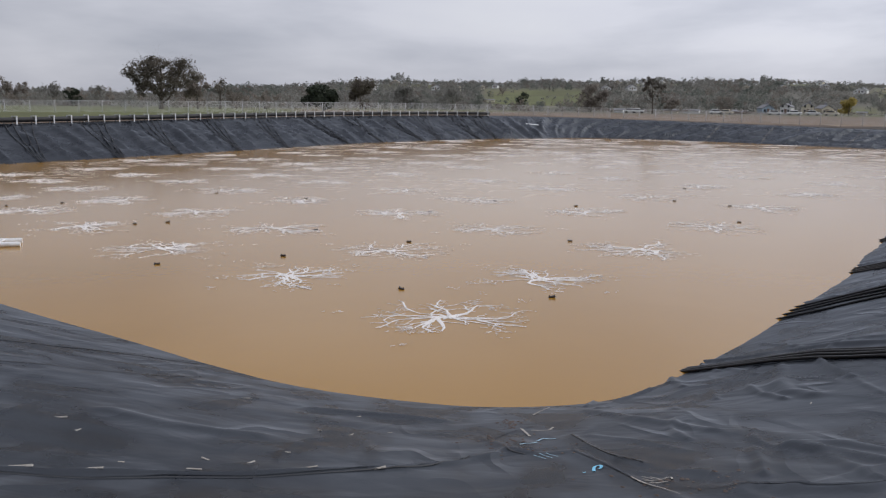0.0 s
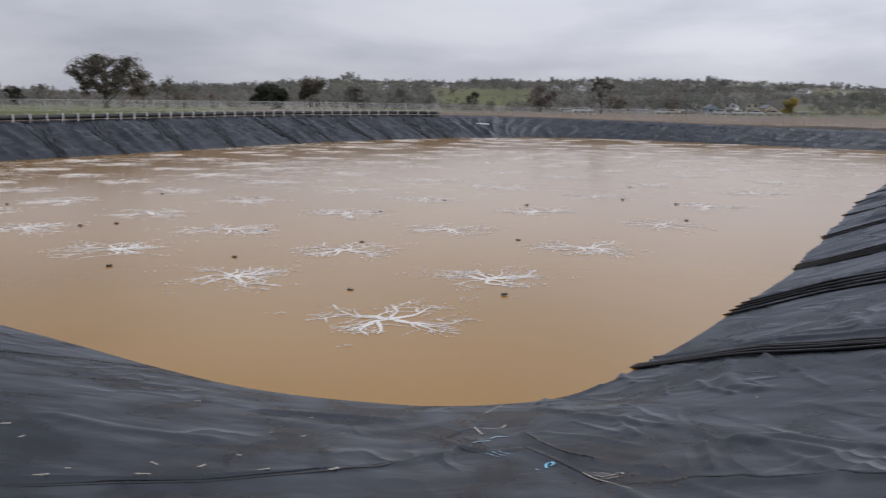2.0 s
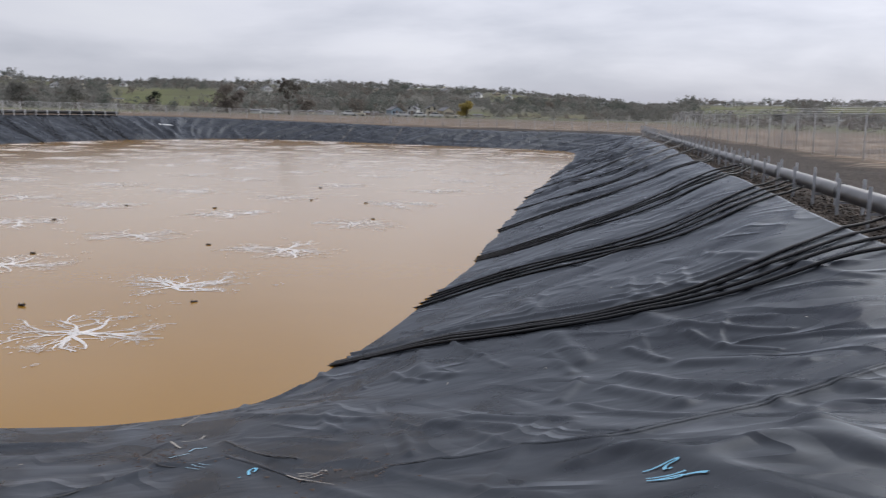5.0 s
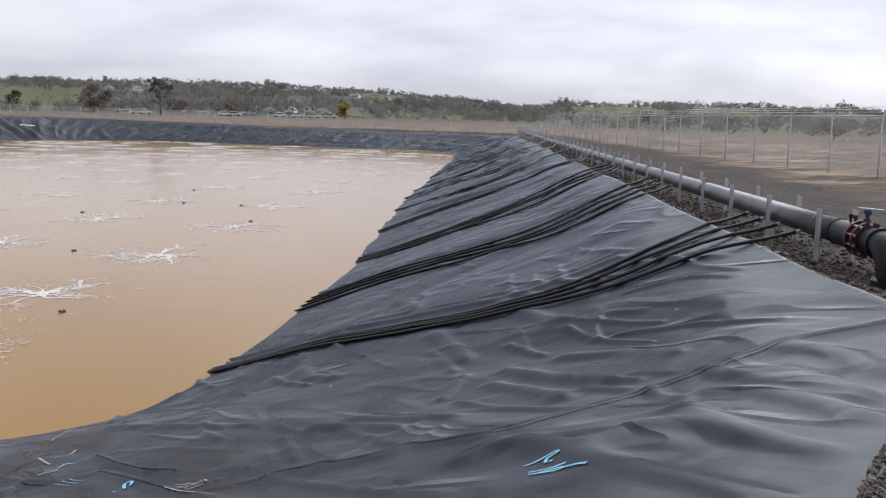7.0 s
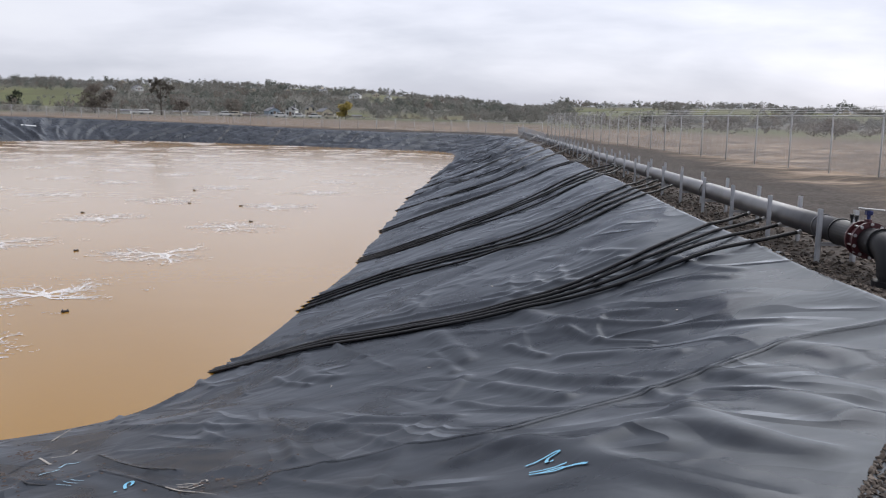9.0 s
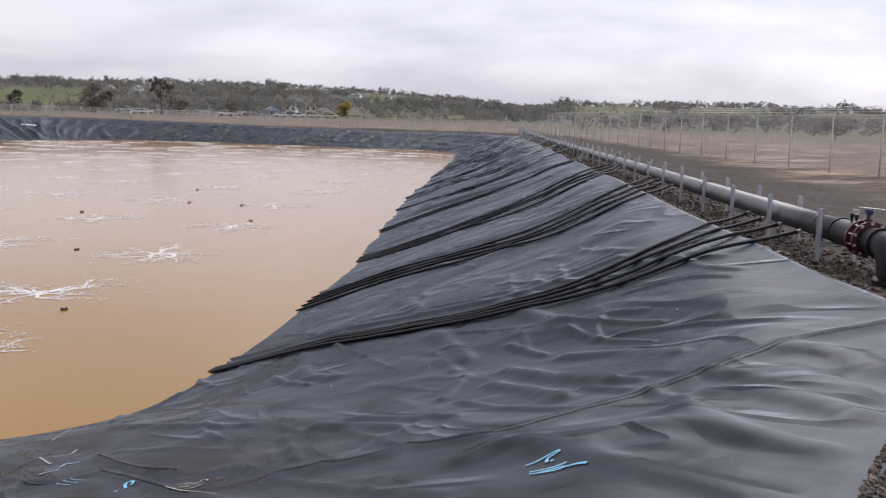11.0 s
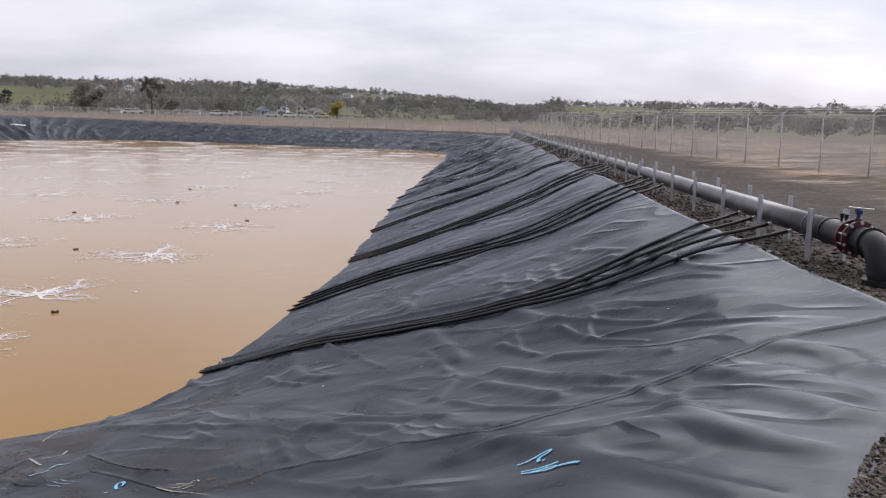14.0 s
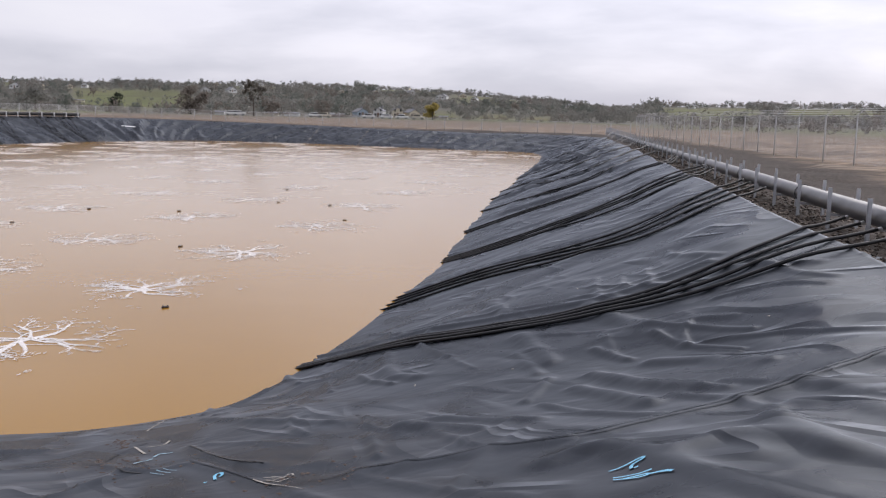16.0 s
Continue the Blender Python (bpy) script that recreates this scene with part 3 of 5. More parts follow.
# ---------------------------------------------------------------- trees
def crown_data(rng, centre, radii, count, leaf, hollow=0.35, lobes=9, size=(0.28, 0.48)):
    """Many small leaf sprays gathered in lobes, with gaps between them."""
    verts, faces = [], []
    balls = []
    for _ in range(lobes):
        d = Vector((rng.gauss(0, 1), rng.gauss(0, 1), rng.gauss(0.15, 0.8))).normalized() * rng.uniform(0.4, 0.86)
        balls.append((d, rng.uniform(*size)))
    for _ in range(count):
        c, r = rng.choice(balls)
        d = Vector((rng.gauss(0, 1), rng.gauss(0, 1), rng.gauss(0, 1))).normalized() * r * rng.uniform(hollow, 1.0)
        p = c + d
        p = Vector(centre) + Vector((p.x * radii[0], p.y * radii[1], p.z * radii[2]))
        s = leaf * rng.uniform(0.5, 1.3)
        # each spray faces more or less outwards from its clump
        out = (d.normalized() + 0.5 * Vector((rng.gauss(0, 1), rng.gauss(0, 1), rng.gauss(0.9, 1)))).normalized()
        e1 = out.orthogonal().normalized()
        e1 = Matrix.Rotation(rng.uniform(0, 6.28), 3, out) @ e1
        e2 = out.cross(e1)
        b = len(verts)
        verts += [p + e1 * s, p - e1 * s * 0.6 + e2 * s * 0.7, p - e1 * s * 0.6 - e2 * s * 0.7]
        faces.append((b, b + 1, b + 2))
    return verts, faces


def limbs_data(rng, height, spread, trunk, first=0.25, count=9, depth=3):
    """A tapered trunk with limbs that fork."""
    verts, faces = [], []

    def add(path, radius, sides=6):
        v, f = tube_data(path, radius, sides)
        b = len(verts)
        verts.extend(v)
        faces.extend(tuple(b + i for i in q) for q in f)

    def grow(p, d, length, r, level):
        path, rad = [p], [r]
        for k in range(1, 4):
            d = (d + Vector((rng.gauss(0, 0.22), rng.gauss(0, 0.22), rng.gauss(0.04, 0.15)))).normalized()
            path.append(path[-1] + d * length / 3)
            rad.append(r * (1 - 0.22 * k))
        add(path, rad, 6 if level < 2 else 4)
        if level < depth:
            for _ in range(3 if level else 4):
                k = rng.choice((1, 2, 3, 3))
                nd = (d + Vector((rng.gauss(0, 0.7), rng.gauss(0, 0.7), rng.gauss(0.1, 0.45)))).normalized()
                grow(path[k], nd, length * rng.uniform(0.5, 0.75), rad[k] * 0.62, level + 1)

    top = Vector((rng.gauss(0, 0.02) * height, rng.gauss(0, 0.02) * height, height * 0.75))
    add([Vector((0, 0, -0.3)), top * 0.15, top * 0.45, top * 0.8, top], [trunk * 1.35, trunk, trunk * 0.8, trunk * 0.45, trunk * 0.2], 9)
    for i in range(count):
        h = first + (0.95 - first) * i / count
        a = i * 2.4 + rng.uniform(-0.4, 0.4)
        d = Vector((math.cos(a), math.sin(a), rng.uniform(0.25, 0.9))).normalized()
        grow(top * h, d, spread * rng.uniform(0.45, 0.7) * (1.1 - 0.5 * h), trunk * 0.45 * (1.1 - 0.7 * h), 1)
    return verts, faces


def tree(label, x, y, height, width, leaf_material, leaves, seed, leaf=0.35, trunk=0.35, low=0.3, lobes=10, hollow=0.35, count=9, category="tree", depth=3, size=(0.28, 0.48)):
    rng = random.Random(seed)
    top = new("tree")
    top.matrix_basis = pose(x, y, land_z(x, y) - 0.05)
    v, f = limbs_data(rng, height, width * 0.55, trunk, low, count, depth)
    tr = obj("trunk", v, f, M_BARK, True, top)
    if leaves:
        v, f = crown_data(rng, (0, 0, height * (low + (1 - low) * 0.52)), (width / 2, width / 2, height * (1 - low) * 0.56), leaves, leaf, hollow, lobes, size)
        obj("crown", v, f, leaf_material, False, top)
    return tagged(top, label, category)


def bearing(az, d):
    return d * math.sin(radians(az)), d * math.cos(radians(az))


def far_wood(name, label, material, spots, leaf, per):
    """A wood of many small trees, too far off to count."""
    rng = random.Random(5)
    verts, faces = [], []
    for x, y, h, w in spots:
        z = land_z(x, y)
        v, f = tube_data([(x, y, z - 1), (x, y, z + h * 0.5)], [h * 0.03, h * 0.012], 4)
        b = len(verts)
        verts += v
        faces += [tuple(b + i for i in q) for q in f]
        v, f = crown_data(rng, (x, y, z + h * 0.46), (w * 0.6, w * 0.6, h * 0.62), per, leaf * h / 9, 0.55, 6)
        b = len(verts)
        verts += v
        faces += [tuple(b + i for i in q) for q in f]
    return tagged(obj(name, verts, faces, material), label, "wood", kind="stuff")


house_rng = random.Random(77)
HILL_HOUSES = [(house_rng.uniform(-9, 33), house_rng.choice((house_rng.uniform(760, 900), house_rng.uniform(1000, 1190)))) for _ in range(40)] + [(house_rng.uniform(38, 55), house_rng.uniform(900, 1150)) for _ in range(7)]

rng = random.Random(21)
woods, darks, browns = [], [], []
for _ in range(11000):
    az = rng.uniform(-34, 62)
    d = 335 + 900 * rng.random() ** 0.7
    if az < -10 and d < 700:
        continue
    x, y = bearing(az, d)
    if in_field(az, d) and rng.random() < 0.95:
        continue
    if any(abs(az - ha) < 0.42 and -75 < d - hd < 14 for ha, hd in HILL_HOUSES):
        continue
    if 8 < az < 23.5 and d < 395:
        continue
    if az > 36 and rng.random() < 0.35:
        continue
    h = rng.uniform(2.4, 4.6) + 9.0 * max(0.0, noise.noise((x * 0.013, y * 0.013, 8.0))) * rng.uniform(0.6, 1.2)
    spot = (x, y, h, h * rng.uniform(0.9, 1.6))
    k = rng.random() + 0.9 * noise.noise((x * 0.008, y * 0.008, 14.0))
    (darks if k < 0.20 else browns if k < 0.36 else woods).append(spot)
# taller trees stand out against the sky along the crest
for _ in range(560):
    az = rng.uniform(-14, 60)
    clump = noise.noise((az * 0.55, 3.0, 1.0))
    if rng.random() > (0.55 if az < 34 else 0.38) + 0.8 * clump:
        continue
    x, y = bearing(az, rng.uniform(1120, 1228))
    h = rng.uniform(4.5, 8) + 8 * max(0.0, clump)
    (darks if rng.random() < 0.6 else woods).append((x, y, h, h * rng.uniform(0.8, 1.4)))
for _ in range(230):
    x, y = bearing(rng.uniform(-34, -9), rng.uniform(270, 420))
    h = rng.uniform(2.5, 6.0)
    (woods if rng.random() < 0.6 else browns).append((x, y, h, h * rng.uniform(1.0, 1.7)))
for _ in range(110):
    x, y = bearing(rng.uniform(3, 33), rng.uniform(325, 362))
    h = rng.uniform(0.7, 2.2)
    browns.append((x, y, h, h * rng.uniform(1.2, 2.4)))
for _ in range(170):
    x, y = bearing(rng.uniform(37, 64), rng.uniform(150, 330))
    h = rng.uniform(1.0, 2.8)
    browns.append((x, y, h, h * rng.uniform(1.0, 2.0)))
far_wood("far_wood", "winter woods covering the far hills, greyed by haze in their colour", M_WOOD_HAZE, woods, 0.80, 112)
far_wood("far_evergreens", "evergreen trees scattered over the far hills, paled by haze in their colour", M_HAZEGREEN, darks, 0.80, 112)
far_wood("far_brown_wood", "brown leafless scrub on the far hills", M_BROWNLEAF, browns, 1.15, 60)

x, y = bearing(-17.0, 233)
tree("large spreading oak with thin grey-brown winter foliage", x, y, 13.4, 20.5, M_OAK, 12500, 3, 0.25, 0.55, 0.12, 90, 0.1, 16, size=(0.14, 0.27))
x, y = bearing(-13.6, 260)
tree("bare tree with dark tangled clumps in its branches", x, y, 9.5, 7, M_OAK, 260, 8, 0.35, 0.3, 0.3, 6)
x, y = bearing(-7.4, 225)
tree("dense dark green evergreen bush behind the fence", x, y, 6.6, 10.5, M_DARKLEAF, 3200, 4, 0.42, 0.25, 0.02, 16, 0.5, category="bush")
x, y = bearing(12.9, 300)
tree("tall bare tree with mistletoe clumps behind the fence", x, y, 12.6, 9.5, M_OAKTWIG, 5200, 5, 0.2, 0.27, 0.3, 30, 0.1, 12, size=(0.10, 0.22))
x, y = bearing(23.9, 320)
tree("round tree with yellow autumn leaves", x, y, 5.5, 6.6, M_YELLOW, 1500, 6, 0.4, 0.2, 0.1, 12, 0.5)


# ---------------------------------------------------------------- pipes, supports, hoses
def support_post(height, parent):
    bm = bmesh.new()
    for sx, sy, ax, ay in ((0.0, 0.018, 0.082, 0.005), (-0.0385, 0.0, 0.005, 0.041), (0.0385, 0.0, 0.005, 0.041)):
        box(bm, (ax, ay, height + 0.35), (sx, sy, (height - 0.35) / 2))
    return part("post", bm, M_GALV, parent)


def rim_line(s0, s1, inset):
    """A line along the rim, set back from it by inset metres."""
    pts = []
    k = s0
    while k <= s1 + 1e-6:
        q = catmull(ROUND, k)
        o = np.array((q[2] - q[0], q[3] - q[1]))
        o = o / np.linalg.norm(o)
        pts.append(Vector((q[2] + inset * o[0], q[3] + inset * o[1], q[4])))
        k += 0.1
    return pts


def along(path, step, start=0.0):
    """Points at even steps along a path, with the way it runs there."""
    out, need = [], start
    for a, b in zip(path[:-1], path[1:]):
        d = (b - a).length
        while need <= d:
            out.append((a + (b - a) * need / d, (b - a).normalized()))
            need += step
        need -= d
    return out


def header_pipe(name, label, path, radius, material, joint=6.0):
    top = new(name)
    v, f = tube_data(path, radius, 20)
    obj("pipe", v, f, material, True, top)
    for p, d in along(path, joint, 1.2):
        bm = bmesh.new()
        rod(bm, p - d * 0.012, p + d * 0.012, radius + 0.012, sides=20)
        part("weld_ring", bm, material, top)
    return tagged(top, label, "pipe")


right_path = [(PIPE_A - (PIPE_B - PIPE_A).normalized() * 0.14).lerp(PIPE_B, k / 40) for k in range(41)]
header_pipe("header_pipe", "long grey plastic air pipe running along the pond rim", right_path, 0.146, M_PIPE)


def support(p, d, gap, height, label):
    top = new("pipe_support")
    a = math.degrees(math.atan2(d.y, d.x))
    top.matrix_basis = pose(p.x, p.y, 0, 0, 0, a)
    p1 = support_post(height, top)
    p1.matrix_basis = pose(0, -gap, 0, 0, 0, 0)
    p2 = support_post(height, top)
    p2.matrix_basis = pose(0, gap, 0, 0, 0, 180)
    bm = bmesh.new()
    box(bm, (0.04, 2 * gap, 0.04), (0, 0, 0.20))
    part("cross_bar", bm, M_GALV, top)
    return tagged(top, label, "pipe support", "pipe supports")


first = None
for p, d in along([PIPE_A + (PIPE_B - PIPE_A) * (k / 60) for k in range(61)], 1.95, 0.62):
    if first is None:
        first = support(p, d, 0.21, 0.62, "pair of galvanised steel channel posts holding a pipe")
    else:
        copy_thing(first, pose(p.x, p.y, 0, 0, 0, math.degrees(math.atan2(d.y, d.x))))

left_path = rim_line(26.0, 33.6, 0.2)
left_path = [Vector((p.x, p.y, p.z + 0.30)) for p in left_path]
header_pipe("left_header_pipe", "black air pipe on short posts along the far rim", left_path, 0.22, M_BLACKPIPE)


def wide_support(gap, height, label):
    """Two broad flat posts with a bar across their tops."""
    top = new("pipe_support")
    for sy in (-1, 1):
        bm = bmesh.new()
        box(bm, (0.15, 0.05, height), (0, sy * gap, height / 2), bevel=0.012)
        part("post", bm, M_GALV, top)
    bm = bmesh.new()
    box(bm, (0.17, 2 * gap + 0.06, 0.05), (0, 0, height + 0.025), bevel=0.012)
    part("cross_bar", bm, M_GALV, top)
    return tagged(top, label, "pipe support", "pipe supports")


M = None
for p, d in along(left_path, 1.95, 0.4):
    m = pose(p.x, p.y, p.z - 0.5, 0, 0, math.degrees(math.atan2(d.y, d.x)))
    if M is None:
        M = wide_support(0.27, 0.78, "pair of pale steel posts holding a black pipe")
        M.matrix_basis = m
    else:
        copy_thing(M, m)


def hose(line, radius=0.026, top_z=0.24, fitting=True):
    """A black hose from the pipe down the bank into the water, lying on the sheet along a line on the plan."""
    n = len(line) - 1
    fine = 7 if fitting else 4
    ends = [2 * Vector(line[0]) - Vector(line[1])] + [Vector(p) for p in line] + [2 * Vector(line[-1]) - Vector(line[-2])]
    pts = []
    for k in range(n * fine + 1):
        x, y = catmull(ends, min(1 + k / fine, n + 0.9999))
        pts.append(on_liner(x, y, radius * 1.1))
    z = [p.z for p in pts]
    for i in range(len(z)):
        reach = (Vector((pts[i].x, pts[i].y)) - Vector((pts[0].x, pts[0].y))).length
        z[i] = max(z[i], top_z - 0.20 * reach if reach < 1.3 else -9)
    low = [p.z for p in pts]
    for _ in range(6):
        z = [z[0]] + [max(low[i], (z[i - 1] + z[i] + z[i + 1]) / 3) for i in range(1, len(z) - 1)] + [z[-1]]
    for p, h in zip(pts, z):
        p.z = h
    v, f = tube_data(pts, radius, 8)
    top = obj("air_hose", v, f, M_HOSE, True)
    if fitting:
        d = (pts[0] - pts[1]).normalized()
        bm = bmesh.new()
        rod(bm, pts[0] - d * 0.02, pts[0] + d * 0.04, radius * 1.1, sides=10)
        rod(bm, pts[0] + d * 0.015, pts[0] + d * 0.035, radius * 1.3, sides=6)
        part("hose_fitting", bm, M_BOLT, top, "bright metal hose fitting")
    return tagged(top, "black rubber air hose lying down the lined bank", "hose", "air hoses")


def hose_groups():
    rng = random.Random(3)
    for tops, first_line, last_line in HOSES:
        n = len(tops)
        for k, u0 in enumerate(tops):
            f = k / (n - 1) if n > 1 else 0
            line = [by_pipe(0.17, u0)]
            for i, (v, u) in enumerate(first_line):
                v2, u2 = (last_line or first_line)[min(i, len(last_line or first_line) - 1)]
                line.append(by_pipe(v + (v2 - v) * f, u + (u2 - u) * f + rng.gauss(0, 0.02)))
            line.append(tuple(2 * Vector(line[-1]) - Vector(line[-2])))
            hose(line)
    # the far long bank: stations of the rim and of the waterline
    for st, en in ((31.9, 32.3), (31.12, 31.65), (30.52, 30.92), (30.08, 30.40), (29.62, 29.88), (29.21, 29.50), (28.60, 28.85), (27.9, 28.2), (27.5, 27.67), (27.1, 27.47), (26.6, 27.0), (26.25, 26.75)):
        q, e, g = catmull(ROUND, st), catmull(ROUND, en), catmull(ROUND, st + 0.05)
        w = Vector((g[2] - q[2], g[3] - q[3])).normalized()
        a, b = Vector((q[2], q[3])), Vector((e[0], e[1]))
        for j in range(4):
            o = (j - 1.5) * rng.uniform(0.8, 1.1)
            line = [a + w * o, a.lerp(b, 0.3) + w * (o * 0.75 + 0.25), a.lerp(b, 0.65) + w * (o * 0.42 + 0.2), b + w * o * 0.2, a.lerp(b, 1.12) + w * o * 0.15]
            hose([tuple(p) for p in line], 0.035, q[4] + 0.12, False)


M_BOLT = simple("zinc_bolts", (0.5, 0.5, 0.5), (0.68, 0.68, 0.67), 20, 0.4, 0.6, 0)
hose_groups()


# ---------------------------------------------------------------- fences
def make_mesh_material():
    m, t, b = mat("chain_link_wire", 0.6, 0.15)
    b.inputs["Base Color"].default_value = (0.78, 0.78, 0.78, 1)
    return m


M_WIRE = make_mesh_material()


def chain_link(p0, p1, height, pitch, wire, parent):
    """Woven wire between two points: two families of slanting wires, as thin strips."""
    verts, faces = [], []
    a, b = Vector(p0), Vector(p1)
    d = b - a
    flat = d.normalized()
    up = Vector((0, 0, 1))
    n = int((d.length + height) / pitch)
    for sgn in (1, -1):
        for k in range(n):
            s = k * pitch - (height if sgn > 0 else 0)
            lo = (s, 0.0)
            hi = (s + sgn * height, height)
            if sgn < 0:
                lo, hi = (k * pitch, 0.0), (k * pitch - height, height)
            ends = []
            for e, o in ((lo, hi), (hi, lo)):
                x, z = e
                if x < 0:
                    z += (0 - x) * (o[1] - z) / (o[0] - x)
                    x = 0
                if x > d.length:
                    z += (d.length - x) * (o[1] - z) / (o[0] - x)
                    x = d.length
                ends.append((x, z))
            if not (0 <= ends[0][1] <= height and 0 <= ends[1][1] <= height):
                continue
            q0, q1 = (a + flat * x + up * z for x, z in ends)
            w = (q1 - q0).normalized().cross(flat.cross(up)).normalized() * wire / 2
            c = len(verts)
            verts += [q0 - w, q0 + w, q1 + w, q1 - w]
            faces.append((c, c + 1, c + 2, c + 3))
    return obj("wire_mesh", verts, faces, M_WIRE, False, parent)


def fence(name, label, points, height, step, arms, pitch, wire, post_r=0.03):
    top = new(name)
    path = [Vector(p) for p in points]
    posts = along(path, step)
    post_me = None
    for p, d in posts:
        if post_me is None:
            bm = bmesh.new()
            rod(bm, (0, 0, -0.6), (0, 0, height), post_r, sides=8)
            bmesh.ops.create_uvsphere(bm, u_segments=8, v_segments=4, radius=post_r * 1.25, matrix=pose(0, 0, height))
            post = part("post", bm, M_RAIL, top, smooth=True)
            post_me = post.data
        else:
            post = new("post", post_me)
            post.parent = top
        post.matrix_basis = pose(*p)
        if arms:
            bm = bmesh.new()
            o = Vector((d.y, -d.x, 0)) * 0.28
            rod(bm, p + Vector((0, 0, height)), p + o + Vector((0, 0, height + 0.28)), 0.016, 0.012, sides=6)
            part("barb_arm", bm, M_GALV, top)
    for (p, d), (q, _) in zip(posts[:-1], posts[1:]):
        bm = bmesh.new()
        rod(bm, p + Vector((0, 0, height - 0.03)), q + Vector((0, 0, height - 0.03)), 0.021, sides=6)
        part("top_rail", bm, M_RAIL, top)
        chain_link(p + Vector((0, 0, 0.05)), q + Vector((0, 0, 0.05)), height - 0.1, pitch, wire, top)
    if arms:
        for k in (0.35, 0.68, 1.0):
            pts = [p + Vector((d.y, -d.x, 0)) * 0.28 * k + Vector((0, 0, height + 0.28 * k)) for p, d in posts]
            v, f = tube_data(pts, 0.006, 4)
            obj("barbed_wire", v, f, M_WIRE, False, top)
    return tagged(top, label, "fence")


fence("chain_link_fence", "galvanised chain-link fence with barbed wire arms", [(24.1, 12.5, 0), (27.25, 19.3, 0), (35.0, 35.5, 0), (62.0, 84, 0)], 2.0, 3.2, True, 0.065, 0.0058, 0.027)
fence("far_fence", "low chain-link fence behind the far bank of the pond",
      [(76, 104, -0.6), (69, 121, -0.6), (56, 137, -0.5), (43, 151, -0.35), (30, 164, -0.1)], 1.75, 3.2, False, 0.30, 0.016, 0.05)
fence("side_fence", "chain-link fence along the grass beyond the long bank",
      [(30, 164, -0.1), (14, 176, 0.2), (-8, 170, 0.3), (-40, 137, 0.1), (-75, 112, -0.2)], 1.7, 3.2, False, 0.30, 0.016, 0.05)


# ---------------------------------------------------------------- boils of white foam
def ribbon_mesh(rng, verts, faces, p, a, length, w, level, curl=0.28, steps=6):
    left, right = [], []
    for k in range(steps + 1):
        f = k / steps
        ww = w * (1 - 0.72 * f) * rng.uniform(0.55, 1.35)
        s = Vector((-math.sin(a), math.cos(a), 0)) * ww / 2
        left.append(p + s)
        right.append(p - s)
        if level < 2 and 0 < k < steps and rng.random() < (0.5 if steps > 6 else 0.6):
            ribbon_mesh(rng, verts, faces, p, a + rng.choice((-1, 1)) * rng.uniform(0.35, 0.95), length * (1.05 - f) * rng.uniform(0.45, 0.85), ww * 0.7, level + 1, curl, 4)
        a += rng.gauss(0, curl)
        p = p + Vector((math.cos(a), math.sin(a), 0)) * length / steps
    b = len(verts)
    lift = Vector((0, 0, 0.005))
    for l, r in zip(left, right):
        verts.extend((l, (l + r) / 2 + lift, r))
    for k in range(steps):
        i = b + 3 * k
        faces.append((i, i + 1, i + 4, i + 3))
        faces.append((i + 1, i + 2, i + 5, i + 4))


def plain_mesh(name, verts, faces):
    me = bpy.data.meshes.new(name)
    me.from_pydata([tuple(v) for v in verts], [], faces)
    if sum(p.normal.z for p in me.polygons) < 0:
        me.flip_normals()
    me.materials.append(M_FOAM)
    return me


def foam_kind(rng):
    """Meshes of one boil: the thick middle, its streaks, and the loose flecks round it."""
    verts = [Vector((0, 0, 0.03))]
    n = 22
    stretch = rng.uniform(0.75, 1.0)
    notch = rng.uniform(0, 6.28)
    for k in range(n):
        a = 2 * math.pi * k / n
        r = rng.uniform(0.12, 0.34) * (1 - 0.6 * math.exp(-(math.sin((a - notch) / 2) / 0.35) ** 2))
        verts.append(Vector((math.cos(a) * r, math.sin(a) * r * stretch, 0)))
    hub = plain_mesh("foam_middle", verts, [(0, 1 + k, 1 + (k + 1) % n) for k in range(n)])
    arms, count, tips = [], rng.randint(9, 11), []
    for k in range(count):
        v, f = [], []
        a = 2 * math.pi * (k + rng.uniform(-0.4, 0.4)) / count
        ribbon_mesh(rng, v, f, Vector((math.cos(a), math.sin(a) * stretch, 0)) * 0.12, a, rng.uniform(1.35, 2.4), rng.uniform(0.085, 0.14), 0, 0.36, 10)
        tips += [p for p in v if p.length > 0.9][::5]
        arms.append(plain_mesh("foam_streak", v, f))
    v, f = [], []
    # lace of small bubbles gathered at the ends of the streaks and along the rim
    for _ in range(48):
        c = rng.choice(tips) * rng.uniform(0.95, 1.25) if tips and rng.random() < 0.7 else Vector((1, 0, 0))
        if c.x == 1:
            a, r = rng.uniform(0, 6.28), rng.uniform(0.6, 2.7)
            c = Vector((math.cos(a) * r, math.sin(a) * r, 0))
        for _ in range(rng.randint(3, 6)):
            p = Vector((c.x + rng.gauss(0, 0.13), c.y + rng.gauss(0, 0.13), 0.002))
            ribbon_mesh(rng, v, f, p, rng.uniform(0, 6.28), rng.uniform(0.05, 0.22), rng.uniform(0.015, 0.045), 2, 0.9, 3)
    return hub, arms, plain_mesh("foam_scatter", v, f)


BOILS = []


